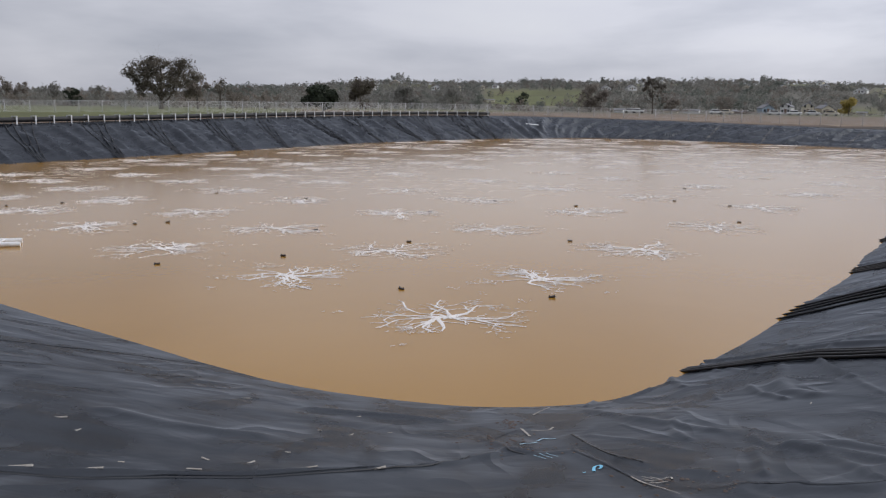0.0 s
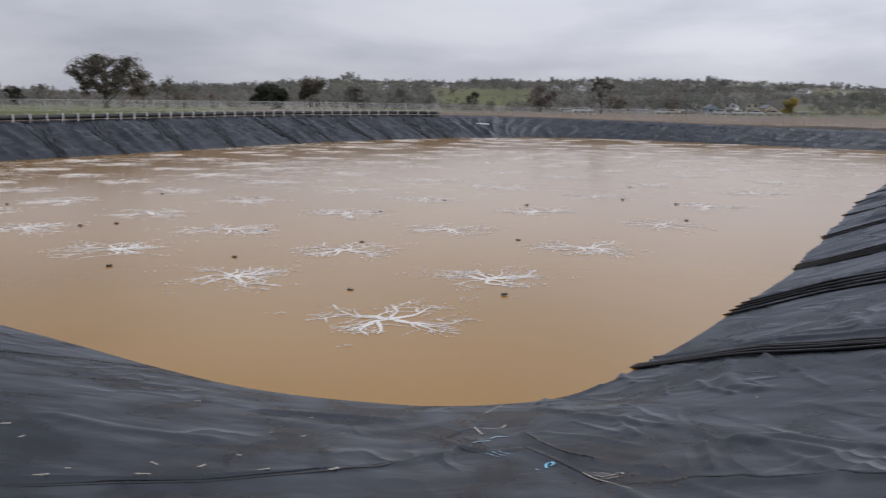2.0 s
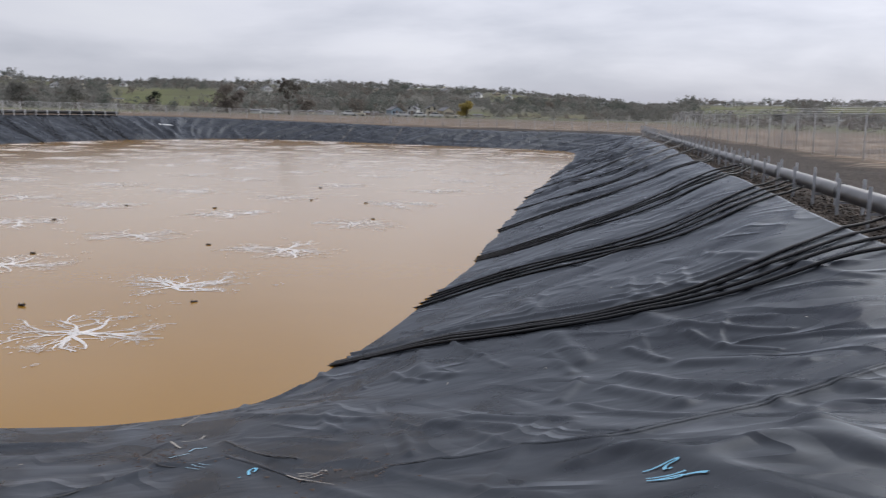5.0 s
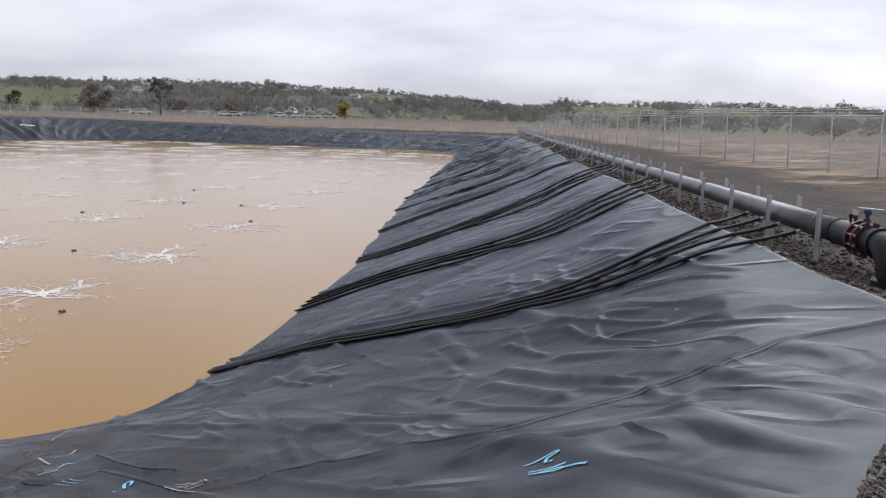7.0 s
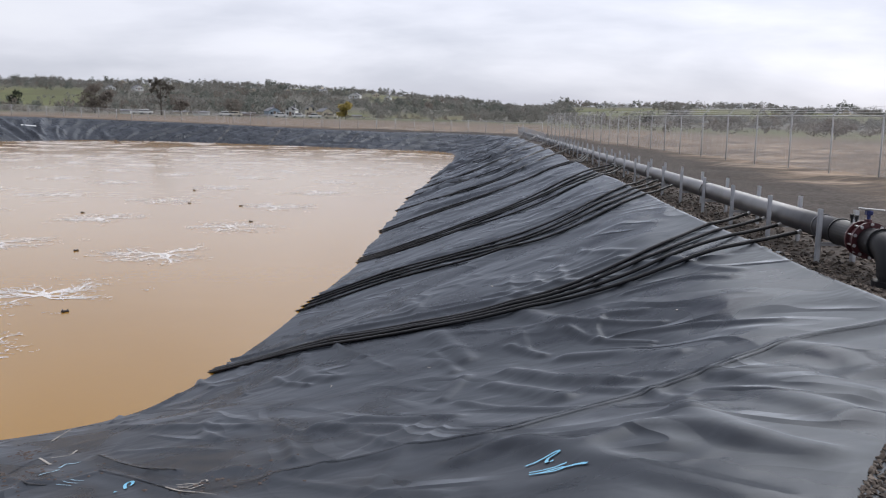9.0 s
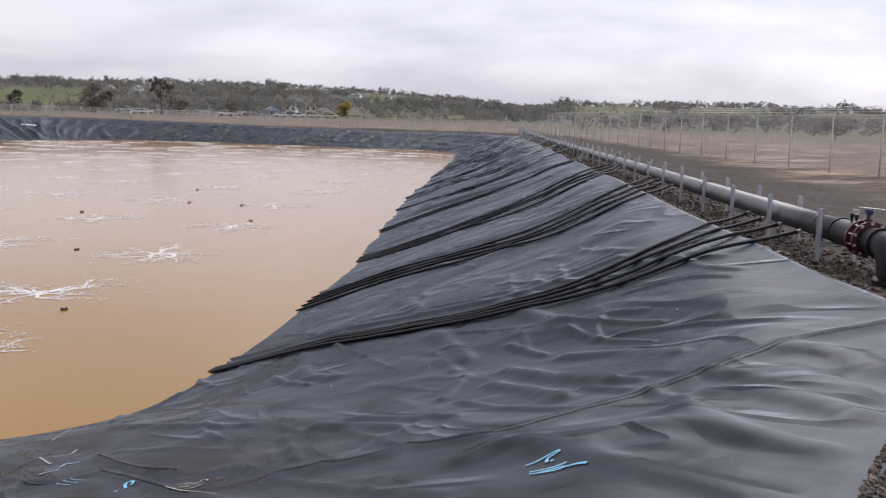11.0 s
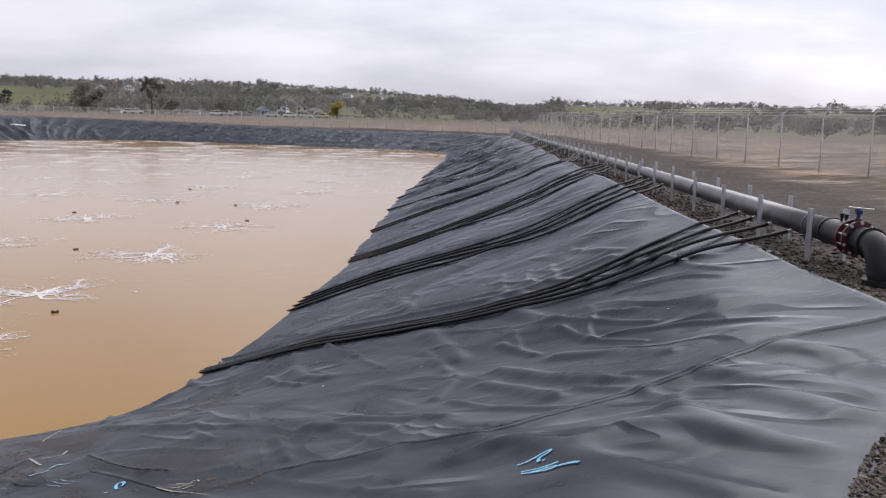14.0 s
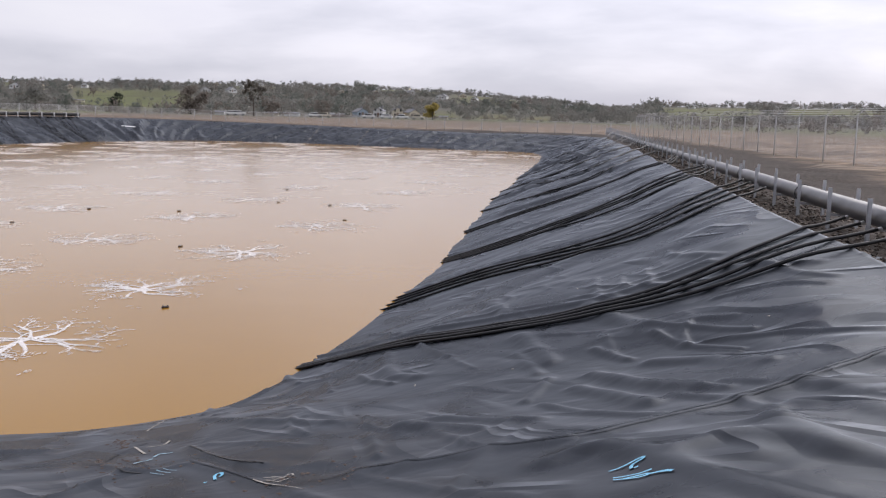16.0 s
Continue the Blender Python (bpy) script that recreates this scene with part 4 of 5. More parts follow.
def foam_boils():
    rng = random.Random(11)
    kinds = [foam_kind(rng) for _ in range(9)]
    ring = [(q[0], q[1]) for q in RING]

    def inside(x, y):
        c = False
        for (x1, y1), (x2, y2) in zip(ring, ring[1:] + ring[:1]):
            if (y1 > y) != (y2 > y) and x < (x2 - x1) * (y - y1) / (y2 - y1) + x1:
                c = not c
        return c

    first_row = [(0, 19.8), (2.7, 24.6), (6.7, 30.1), (11, 36.4), (15.5, 43.6), (20.7, 51)]
    while len(first_row) < 14:
        first_row.append((first_row[-1][0] + 4.9, first_row[-1][1] + 7.3))
    for x0, y0 in first_row:
        for j in range(0, 14):
            loose = 0.18 + max(0, y0 + 4.75 * j - 45) * 0.012
            x = x0 - 4.45 * j + (rng.gauss(0, loose * 1.3) if j or y0 > 52 else 0)
            y = y0 + 4.75 * j + (rng.gauss(0, loose) if j or y0 > 52 else 0)
            if not all(inside(x + dx, y + dy) for dx, dy in ((2.6, 0), (-2.6, 0), (0, 2.6), (0, -2.6))):
                continue
            hub, arms, flecks = rng.choice(kinds)
            top = tagged(new("foam_boil"), "branching white foam bubbling up on the brown water", "foam", "foam boils")
            mid = new("foam_middle", hub)
            mid.parent = top
            streaks = []
            for me in arms:
                st = new("foam_streak", me)
                st.parent = mid
                streaks.append(st)
            fl = tagged(new("foam_scatter", flecks), kind="stuff")
            fl.parent = top
            top.matrix_basis = pose(x, y, WATER_Z + 0.008, 0, 0, rng.uniform(0, 360))
            BOILS.append((mid, streaks, fl, math.hypot(x, y)))


    # thin films of foam that drift between the boils farther out
    v, f = [], []
    for _ in range(10500):
        x, y = rng.uniform(-34, 62), 48 + 92 * rng.random() ** 0.75
        if noise.noise((x * 0.09, y * 0.09, 6)) < -0.05 or not inside(x, y):
            continue
        far = math.hypot(x, y)
        ribbon_mesh(rng, v, f, Vector((x, y, WATER_Z + 0.006)), rng.choice((0, math.pi)) + rng.gauss(0, 0.5), rng.uniform(0.4, 2.0), 0.0009 * far * rng.uniform(0.4, 1.3), 2, 0.3, 3)
    tagged(obj("foam_drift", v, f, M_FOAM, up=True), "thin white foam streaks drifting over the muddy water", "foam", kind="stuff")


foam_boils()

# ---------------------------------------------------------------- the end of the pipe: flanges, valve, elbow
M_RED = simple("dark_red_paint", (0.045, 0.011, 0.014), (0.085, 0.019, 0.022), 10, 0.45)
M_BLUE = simple("blue_paint", (0.018, 0.03, 0.13), (0.03, 0.05, 0.19), 10, 0.45)


def pipe_valve():
    top = new("butterfly_valve")
    turn = PIPE_WAY.to_track_quat("X", "Z").to_matrix().to_4x4()
    base = PIPE_A - PIPE_WAY * 0.24
    top.matrix_basis = Matrix.Translation(base) @ turn
    for x in (0.09, -0.09):
        bm = bmesh.new()
        rod(bm, (x - 0.016, 0, 0), (x + 0.016, 0, 0), 0.205, sides=28)
        part("flange", bm, M_RED, top)
    bm = bmesh.new()
    rod(bm, (-0.07, 0, 0), (0.07, 0, 0), 0.165, sides=24)
    rod(bm, (0, 0, 0.12), (0, 0, 0.23), 0.05, 0.04, sides=12)
    part("valve_body", bm, M_RED, top)
    for k in range(10):
        a = 2 * math.pi * (k + 0.5) / 10
        y, z = 0.183 * math.cos(a), 0.183 * math.sin(a)
        bm = bmesh.new()
        rod(bm, (-0.125, y, z), (0.125, y, z), 0.009, sides=6)
        rod(bm, (0.106, y, z), (0.122, y, z), 0.019, sides=6)
        rod(bm, (-0.122, y, z), (-0.106, y, z), 0.019, sides=6)
        part("bolt", bm, M_BOLT, top)
    bm = bmesh.new()
    rod(bm, (0, 0, 0.2), (0, 0, 0.33), 0.022, sides=10)
    box(bm, (0.07, 0.07, 0.05), (0, 0, 0.30), bevel=0.008)
    part("stem", bm, M_BLUE, top, "blue painted valve stem")
    bm = bmesh.new()
    box(bm, (0.30, 0.035, 0.014), (-0.06, 0, 0.345), pose(0, 0, 0, 0, 0, 35), 0.004)
    box(bm, (0.10, 0.09, 0.012), (0.02, 0.02, 0.335), pose(0, 0, 0, 0, 0, 35), 0.004)
    part("lever", bm, M_BOLT, top, "flat metal hand lever")
    return tagged(top, "flanged valve with dark red rings and a blue stem", "valve")


pipe_valve()


def pipe_stub():
    """The thicker black end piece welded to the pipe before the valve, with two small air taps on its top."""
    top = new("pipe_stub")
    turn = PIPE_WAY.to_track_quat("X", "Z").to_matrix().to_4x4()
    top.matrix_basis = Matrix.Translation(PIPE_A - PIPE_WAY * 0.13) @ turn
    bm = bmesh.new()
    rod(bm, (0, 0, 0), (0.62, 0, -0.003), 0.153, sides=28)
    part("sleeve", bm, M_BLACKPIPE, top, smooth=False)
    bm = bmesh.new()
    rod(bm, (0.60, 0, 0), (0.635, 0, 0), 0.163, sides=28)
    part("weld_ring", bm, M_BLACKPIPE, top)
    for x in (0.16, 0.29):
        bm = bmesh.new()
        rod(bm, (x, 0.02, 0.14), (x, 0.02, 0.20), 0.013, sides=10)
        rod(bm, (x, 0.02, 0.195), (x, 0.02, 0.245), 0.022, 0.026, sides=12)
        part("air_tap", bm, M_HOSE, top, "small black air tap")
    return tagged(top, "black welded end sleeve of the pipe beside the valve", "pipe end")


pipe_stub()


def pipe_elbow():
    p0 = PIPE_A - PIPE_WAY * 0.35
    pts = [p0, p0 - PIPE_WAY * 0.28]
    c = pts[-1] - Vector((0, 0, 0.30))
    back = -PIPE_WAY
    for k in range(1, 9):
        a = math.pi / 2 * k / 8
        pts.append(c + back * 0.30 * math.sin(a) + Vector((0, 0, 0.30 * math.cos(a))))
    pts.append(pts[-1] - Vector((0, 0, 0.5)))
    top = new("pipe_elbow")
    v, f = tube_data(pts, 0.148, 24)
    obj("bend", v, f, M_BLACKPIPE, True, top)
    bm = bmesh.new()
    rod(bm, pts[1] + PIPE_WAY * 0.015, pts[1] - PIPE_WAY * 0.015, 0.172, sides=24)
    part("weld_ring", bm, M_BLACKPIPE, top)
    bm = bmesh.new()
    rod(bm, (pts[-1].x, pts[-1].y, -0.06), (pts[-1].x, pts[-1].y, 0.03), 0.19, sides=24)
    part("collar", bm, M_BLACKPIPE, top)
    return tagged(top, "thick black plastic pipe elbow turning down into the ground", "pipe elbow")


pipe_elbow()


# ---------------------------------------------------------------- seams, paint marks and litter on the sheet
M_PAINT = simple("blue_marker_paint", (0.16, 0.50, 0.72), (0.25, 0.62, 0.82), 14, 0.6)
M_DULLPAINT = simple("faded_marker_paint", (0.22, 0.38, 0.48), (0.34, 0.5, 0.58), 14, 0.7)
M_CHIP = simple("pale_splinters", (0.26, 0.235, 0.20), (0.46, 0.43, 0.39), 18, 0.8)
M_MUD = simple("dried_mud", (0.045, 0.03, 0.025), (0.12, 0.088, 0.07), 12, 0.9)


def strip(name, line, width, material, parent=None, lift=0.006, high=0.003, smooth_line=True):
    """A thin raised strip that lies on the sheet along a line."""
    pts = [Vector((*p, 0)) for p in line]
    fine = []
    for a, b in zip(pts[:-1], pts[1:]):
        n = max(2, int((b - a).length / 0.06))
        fine += [a.lerp(b, k / n) for k in range(n)]
    fine.append(pts[-1])
    if smooth_line:
        for _ in range(3):
            fine = [fine[0]] + [(fine[i - 1] + fine[i] * 2 + fine[i + 1]) / 4 for i in range(1, len(fine) - 1)] + [fine[-1]]
    verts, faces = [], []
    for i, p in enumerate(fine):
        d = (fine[min(i + 1, len(fine) - 1)] - fine[max(i - 1, 0)]).normalized()
        s = Vector((-d.y, d.x, 0)) * width / 2
        l, m, r = on_liner(p.x + s.x, p.y + s.y, lift), on_liner(p.x, p.y, lift + high), on_liner(p.x - s.x, p.y - s.y, lift)
        verts += [l, m, r]
    for i in range(len(fine) - 1):
        b = 3 * i
        faces += [(b, b + 1, b + 4, b + 3), (b + 1, b + 2, b + 5, b + 4)]
    return obj(name, verts, faces, material, True, parent, up=True)


def seam(line, width=0.07):
    ob = strip("weld_seam", line, width, M_LINER, liner)
    return tagged(ob, "glossy welded seam between two sheets")


seam(SEAM, 0.022)
seam([(x + 0.03, y - 0.09) for x, y in SEAM[2:]], 0.018)
LEFT_LAP = [(-3.4, 4.9), (-2.72, 5.36), (-2.32, 5.65), (-1.88, 6.04), (-1.35, 6.32), (-0.78, 6.77), (-0.07, 7.35), (0.29, 7.99)]
seam([(x - 0.03, y + 0.05) for x, y in LEFT_LAP], 0.02)
for line, w in ((LEFT_LAP, 0.02), ([(0.64, 8.62), (0.72, 8.42), (0.83, 8.23)], 0.02), ([(1.46, 9.53), (1.47, 8.9), (1.48, 8.48), (1.57, 7.79), (1.75, 7.37)], 0.018), ([(-5.6, 10.2), (-4.9, 11.1), (-4.3, 12.0), (-3.6, 13.2)], 0.03)):
    tagged(strip("sheet_lap", line, w, M_HOSE, liner), "dark overlapping lap between two sheets")
seam([(-8.2, 11.6), (-6.38, 12.82), (-5.89, 13.57), (-5.41, 14.4), (-4.27, 15.53)], 0.08)
seam([(1.27, 8.26), (1.4, 7.51), (1.55, 6.27)], 0.014)
seam([(1.55, 6.27), (2.2, 6.1), (2.58, 5.95)], 0.02)
seam([(0.58, 9.42), (0.75, 9.9), (1.15, 10.6)], 0.02)
for line in ([(49.6, 136.2), (46.72, 131.83), (43.6, 126.0)], [(57.2, 124.5), (52.58, 118.92)], [(43.5, 142.5), (38.6, 134.8)]):
    tagged(strip("sheet_lap", line, 0.3, M_HOSE, liner), "dark overlapping lap between two sheets")


def mark(name, label, origin, along_x, along_y, strokes, width, material):
    """Hand-sprayed strokes; each stroke is a line in the mark's own plane."""
    top = new(name)
    for line in strokes:
        pts = [(origin[0] + along_x[0] * u + along_y[0] * v, origin[1] + along_x[1] * u + along_y[1] * v) for u, v in line]
        strip("paint_stroke", pts, width, material, top, 0.008, 0.001)
    return tagged(top, label, "paint mark")


MARK = [[(0.0, 0.0), (0.42, 0.42), (0.62, 0.45), (0.62, 0.36), (0.3, 0.27), (0.44, 0.12)], [(0.5, 0.14), (0.56, 0.18)],
        [(0.25, -0.32), (0.9, 0.05)], [(0.3, -0.42), (0.85, -0.22), (1.0, -0.02), (0.75, -0.08), (0.42, -0.38)], [(0.9, -0.1), (1.15, 0.0), (1.35, -0.02)]]
mark("paint_mark", "bright blue sprayed scrawl on the black sheet", (3.03, 4.18), (0.04, -0.37), (0.39, 0.33), MARK, 0.022, M_PAINT)
mark("paint_mark", "faded pale blue scrawl on the black sheet", (0.84, 8.9), (0.42, -0.02), (0.0, 0.9), [[(0.0, 0.0), (0.15, 0.12), (0.3, 0.02), (0.45, 0.15)], [(0.5, 0.3), (0.75, 0.6), (0.8, 0.4), (1.0, 0.45)]], 0.03, M_DULLPAINT)
mark("paint_mark", "small pale blue scrawl on the black sheet", (1.19, 7.05), (0.25, 0.03), (0.0, 0.7), [[(0.0, 0.0), (0.1, 0.02)], [(0.4, 0.05), (0.5, 0.35), (0.75, 0.4), (0.8, 0.2), (0.6, 0.15)]], 0.026, M_PAINT)
mark("paint_mark", "thin pale scribble on the black sheet", (0.9, 8.0), (0.3, 0.0), (0.0, 0.6), [[(0.0, 0.2), (0.3, -0.2)], [(0.2, 0.25), (0.5, -0.15)], [(0.4, 0.25), (0.7, -0.05)]], 0.010, M_DULLPAINT)


mark("paint_mark", "pale chalky lines on the black sheet", (0, 0), (1, 0), (0, 1), [[(1.31, 12.09), (1.72, 13.48)], [(1.09, 10.15), (1.27, 10.03), (1.38, 10.4)], [(0.99, 10.34), (1.02, 9.61)]], 0.028, M_CHIP)
# an embossed weld with a small grid, drawn as flat pale strokes
mark("paint_mark", "pale strokes drawing an embossed weld beside the welded seam", (0, 0), (1, 0), (0, 1), [[(1.50, 6.66), (1.53, 6.30), (1.67, 5.87)], [(1.60, 6.74), (1.66, 6.62)], [(1.66, 6.72), (1.72, 6.58)], [(1.58, 6.62), (1.63, 6.5)], [(1.56, 6.5), (1.76, 6.62)], [(1.58, 6.4), (1.74, 6.5)], [(1.76, 6.66), (1.84, 6.72), (1.8, 6.6)]], 0.016, M_CHIP)


def splinter(x, y, length, thick, turn, material=M_CHIP):
    rng = random.Random(int(x * 100) + int(y * 37))
    bm = bmesh.new()
    box(bm, (length, thick, thick * 0.6), bevel=thick * 0.15)
    for v in bm.verts:
        v.co += Vector((rng.gauss(0, thick * 0.2), rng.gauss(0, thick * 0.25), rng.gauss(0, thick * 0.1)))
    me = bpy.data.meshes.new("wood_splinter")
    bm.to_mesh(me)
    bm.free()
    me.materials.append(material)
    ob = new("wood_splinter", me)
    p = on_liner(x, y, thick * 0.3)
    ob.matrix_basis = pose(p.x, p.y, p.z, 0, 0, turn)
    return tagged(ob, "pale wood splinter lying on the black sheet", "splinter", "litter on the sheet")


LITTER = [(-3.31, 7.63, 0.12, 15), (-3.01, 7.26, 0.06, 60), (-2.71, 5.6, 0.17, 8), (-2.34, 5.9, 0.11, 10), (-1.81, 6.4, 0.13, -5), (-1.84, 6.83, 0.1, -40),
          (-1.49, 6.86, 0.09, 50), (-2.31, 6.3, 0.05, 0), (-2.52, 11.43, 0.13, 5), (-1.01, 11.04, 0.06, 20), (-1.27, 9.26, 0.06, 0), (-0.92, 9.19, 0.08, 55),
          (-0.54, 9.69, 0.06, 10), (-1.3, 7.49, 0.05, 10), (4.4, 10.3, 0.08, 60), (7.2, 7.2, 0.06, 20), (5.38, 9.52, 0.05, 0), (8.3, 12.6, 0.12, 70), (-1.0, 6.75, 0.14, 20), (-0.5, 7.0, 0.2, 30)]
for x, y, n, a in LITTER:
    splinter(x, y, n * 0.9, 0.010 + 0.025 * n, a)


def mud_patch():
    rng = random.Random(8)
    verts, faces = [], []
    for _ in range(170):
        x, y = 0.75 + rng.gauss(0, 0.28), 8.9 + rng.gauss(0, 0.55)
        spot = rng.random()
        if spot < 0.2:
            x, y = 1.9 + rng.gauss(0, 0.3), 6.3 + rng.gauss(0, 0.4)
        elif spot < 0.6:
            x, y = 0.89 + rng.gauss(0, 0.06), 10.8 + rng.gauss(0, 0.3)
        r = rng.uniform(0.006, 0.024)
        p = on_liner(x, y, 0.0)
        b = len(verts)
        for k in range(5):
            a = 2 * math.pi * k / 5
            verts.append(p + Vector((math.cos(a) * r * rng.uniform(0.6, 1.4), math.sin(a) * r * rng.uniform(0.6, 1.4), 0.004)))
        verts.append(p + Vector((0, 0, r * 0.5)))
        faces += [(b + k, b + (k + 1) % 5, b + 5) for k in range(5)]
    tagged(obj("mud_crumbs", verts, faces, M_MUD, up=True), "crumbs of dried brown mud on the black sheet", "mud", kind="stuff")


mud_patch()

# ---------------------------------------------------------------- what floats
FLOAT_AT = [(-1.0, 23.0), (2.8, 22.2), (-4.9, 27.9), (-8.3, 26.2), (-10.8, 35.6), (-11.9, 35.0), (-4.7, 33.9), (-1.1, 31.2), (-0.5, 40.3), (2.7, 45.3), (12.6, 38.0),
            (4.6, 31.9), (-17.6, 42.0), (-19.5, 40.5), (-11.8, 47.5), (6.5, 43.5), (12.0, 46.5), (14.2, 44.4), (14.5, 54.0), (-6.8, 45.5)]


def make_float():
    top = new("float")
    bm = bmesh.new()
    box(bm, (0.17, 0.075, 0.05), (0, 0, -0.015), bevel=0.015)
    part("float_block", bm, M_FLOAT, top)
    bm = bmesh.new()
    rod(bm, (-0.06, 0, 0.01), (-0.06, 0, 0.035), 0.012, sides=8)
    part("fitting", bm, M_HOSE, top)
    bm = bmesh.new()
    rod(bm, (0.06, 0, 0.01), (0.06, 0, 0.03), 0.012, sides=8)
    part("fitting", bm, M_HOSE, top)
    return tagged(top, "small dark brown marker float on the muddy water", "float", "marker floats")


FLOATS = []
first_float = make_float()
for k, (x, y) in enumerate(FLOAT_AT):
    ob = first_float if k == 0 else copy_thing(first_float, pose(x, y, WATER_Z + 0.035))
    FLOATS.append((ob, x, y, 37 * k % 60 - 30))


def white_boom():
    top = new("floating_boom")
    for k, dy in enumerate((-0.42, 0.42)):
        bm = bmesh.new()
        rod(bm, (-1.6, dy, 0.05), (0.85 - 0.1 * k, dy, 0.05), 0.085, sides=14)
        part("tube", bm, M_WHITE, top, smooth=False)
    for x in (-1.3, 0.2):
        bm = bmesh.new()
        box(bm, (0.06, 0.95, 0.04), (x, 0, 0.1), bevel=0.008)
        part("tie_bar", bm, M_WHITE, top)
    top.matrix_basis = pose(-14.6, 29.4, WATER_Z + 0.02, 0, 0, 14)
    return tagged(top, "pair of white plastic tubes floating side by side", "float tubes")


white_boom()


def white_board():
    bm = bmesh.new()
    box(bm, (2.1, 0.30, 0.06), bevel=0.012)
    me = bpy.data.meshes.new("white_board")
    bm.to_mesh(me)
    bm.free()
    me.materials.append(M_WHITE)
    ob = new("white_board", me)
    p = on_liner(14.2, 144.4, 0.22)
    ob.matrix_basis = pose(p.x, p.y, p.z, 18, 4, 12)
    return tagged(ob, "white plank lying on the far lined bank", "plank")


white_board()

# ---------------------------------------------------------------- houses, sheds and cars beyond the fence
M_ROOF = simple("grey_roof", (0.16, 0.16, 0.17), (0.26, 0.26, 0.27), 1.5, 0.8)
M_GLASS = simple("dark_window", (0.02, 0.025, 0.03), (0.04, 0.045, 0.05), 1, 0.15, bumpiness=0)
M_WALLS = {"white": simple("white_boards", (0.62, 0.62, 0.6), (0.76, 0.76, 0.74), 1.2, 0.7),
           "blue": simple("pale_blue_boards", (0.34, 0.43, 0.50), (0.42, 0.51, 0.58), 1.2, 0.7),
           "cream": simple("cream_boards", (0.55, 0.49, 0.38), (0.65, 0.6, 0.48), 1.2, 0.7),
           "brown": simple("brown_boards", (0.16, 0.11, 0.08), (0.22, 0.16, 0.12), 1.2, 0.8)}


def house(label, az, d, size, colour, turn=0, category="house", floors=2, lift=0.0):
    w, l, h = size
    top = new("house" if category == "house" else "shed")
    x, y = bearing(az, d)
    top.matrix_basis = pose(x, y, land_z(x, y) - 0.2 + lift, 0, 0, turn - az)
    bm = bmesh.new()
    box(bm, (w, l, h + lift + 1), (0, 0, (h - lift - 1) / 2))
    ridge_h = w * (0.28 if category == "house" else 0.1)
    for sy in (-1, 1):
        a = [bm.verts.new(p) for p in ((-w / 2, sy * l / 2, h), (w / 2, sy * l / 2, h), (0, sy * l / 2, h + ridge_h))]
        bm.faces.new(a)
    part("wall", bm, M_WALLS[colour], top)
    for sx in (-1, 1):
        bm = bmesh.new()
        q = math.degrees(math.atan2(ridge_h, w / 2))
        box(bm, (math.hypot(w / 2, ridge_h) + 0.4, l + 0.7, 0.15), (sx * (w / 4 + 0.1), 0, h + ridge_h / 2), pose(0, 0, 0, 0, sx * q, 0))
        part("roof", bm, M_ROOF, top)
    if category == "house":
        for fl in range(floors):
            for wx in (-0.28, 0.28):
                bm = bmesh.new()
                box(bm, (w * 0.17, 0.1, 1.0), (wx * w, -l / 2 - 0.03, 1.3 + fl * 1.9))
                part("window", bm, M_GLASS, top)
        bm = bmesh.new()
        box(bm, (1.0, 0.1, 2.05), (0, -l / 2 - 0.03, 1.03))
        part("door", bm, M_WALLS["brown"], top)
        bm = bmesh.new()
        box(bm, (0.7, 0.7, 2.2), (w * 0.2, l * 0.2, h + ridge_h * 0.9))
        part("chimney", bm, M_ROOF, top)
    return tagged(top, label, category)


house("pale blue farmhouse with a grey roof", 19.4, 385, (4.8, 6, 2.2), "blue", 20, floors=1)
house("white farmhouse with a steep gable", 20.6, 378, (4.0, 5, 2.9), "white", -15)
house("cream house with dark upper windows", 21.7, 385, (4.2, 5, 3.1), "cream", 5)
house("small white house among the trees", 22.6, 385, (4.6, 6, 2.4), "cream", 25, floors=1)
for az, d, wd, c in ((14.0, 345, 6, "cream"), (15.2, 352, 7, "white"), (10.9, 340, 4, "white"), (18.0, 350, 6, "brown"), (24.6, 350, 4, "cream"), (2.9, 560, 8, "cream"), (-1.5, 540, 6, "white"), (53.8, 420, 14, "white"), (49.0, 400, 9, "white"), (56.3, 410, 10, "white"), (45.5, 450, 9, "cream")):
    house("low pale shed far behind the fence", az, d, (4, wd * 0.8, 1.25), c, 84, "shed")
rng_h = random.Random(77)
for az, d in HILL_HOUSES:
    house("tiny pale house on the wooded hillside", az, d, (rng_h.uniform(4.5, 8), 6, 2.0), rng_h.choice(("white", "white", "cream")), rng_h.uniform(-30, 30), "house", 1, 0.6)


def parked_van(az, d, colour, turn):
    x, y = bearing(az, d)
    top = new("parked_car")
    top.matrix_basis = pose(x, y, land_z(x, y), 0, 0, turn - az)
    bm = bmesh.new()
    box(bm, (4.4, 1.8, 0.75), (0, 0, 0.72), bevel=0.15)
    box(bm, (2.5, 1.6, 0.62), (-0.2, 0, 1.35), bevel=0.2)
    part("body", bm, M_WALLS[colour], top)
    bm = bmesh.new()
    box(bm, (2.3, 1.64, 0.38), (-0.2, 0, 1.36), bevel=0.05)
    part("windows", bm, M_GLASS, top)
    for wx in (-1.35, 1.35):
        for wy in (-0.82, 0.82):
            bm = bmesh.new()
            rod(bm, (wx, wy - 0.1, 0.34), (wx, wy + 0.1, 0.34), 0.34, sides=12)
            part("wheel", bm, M_HOSE, top)
    return tagged(top, "pale parked car far behind the fence", "car", "parked cars")


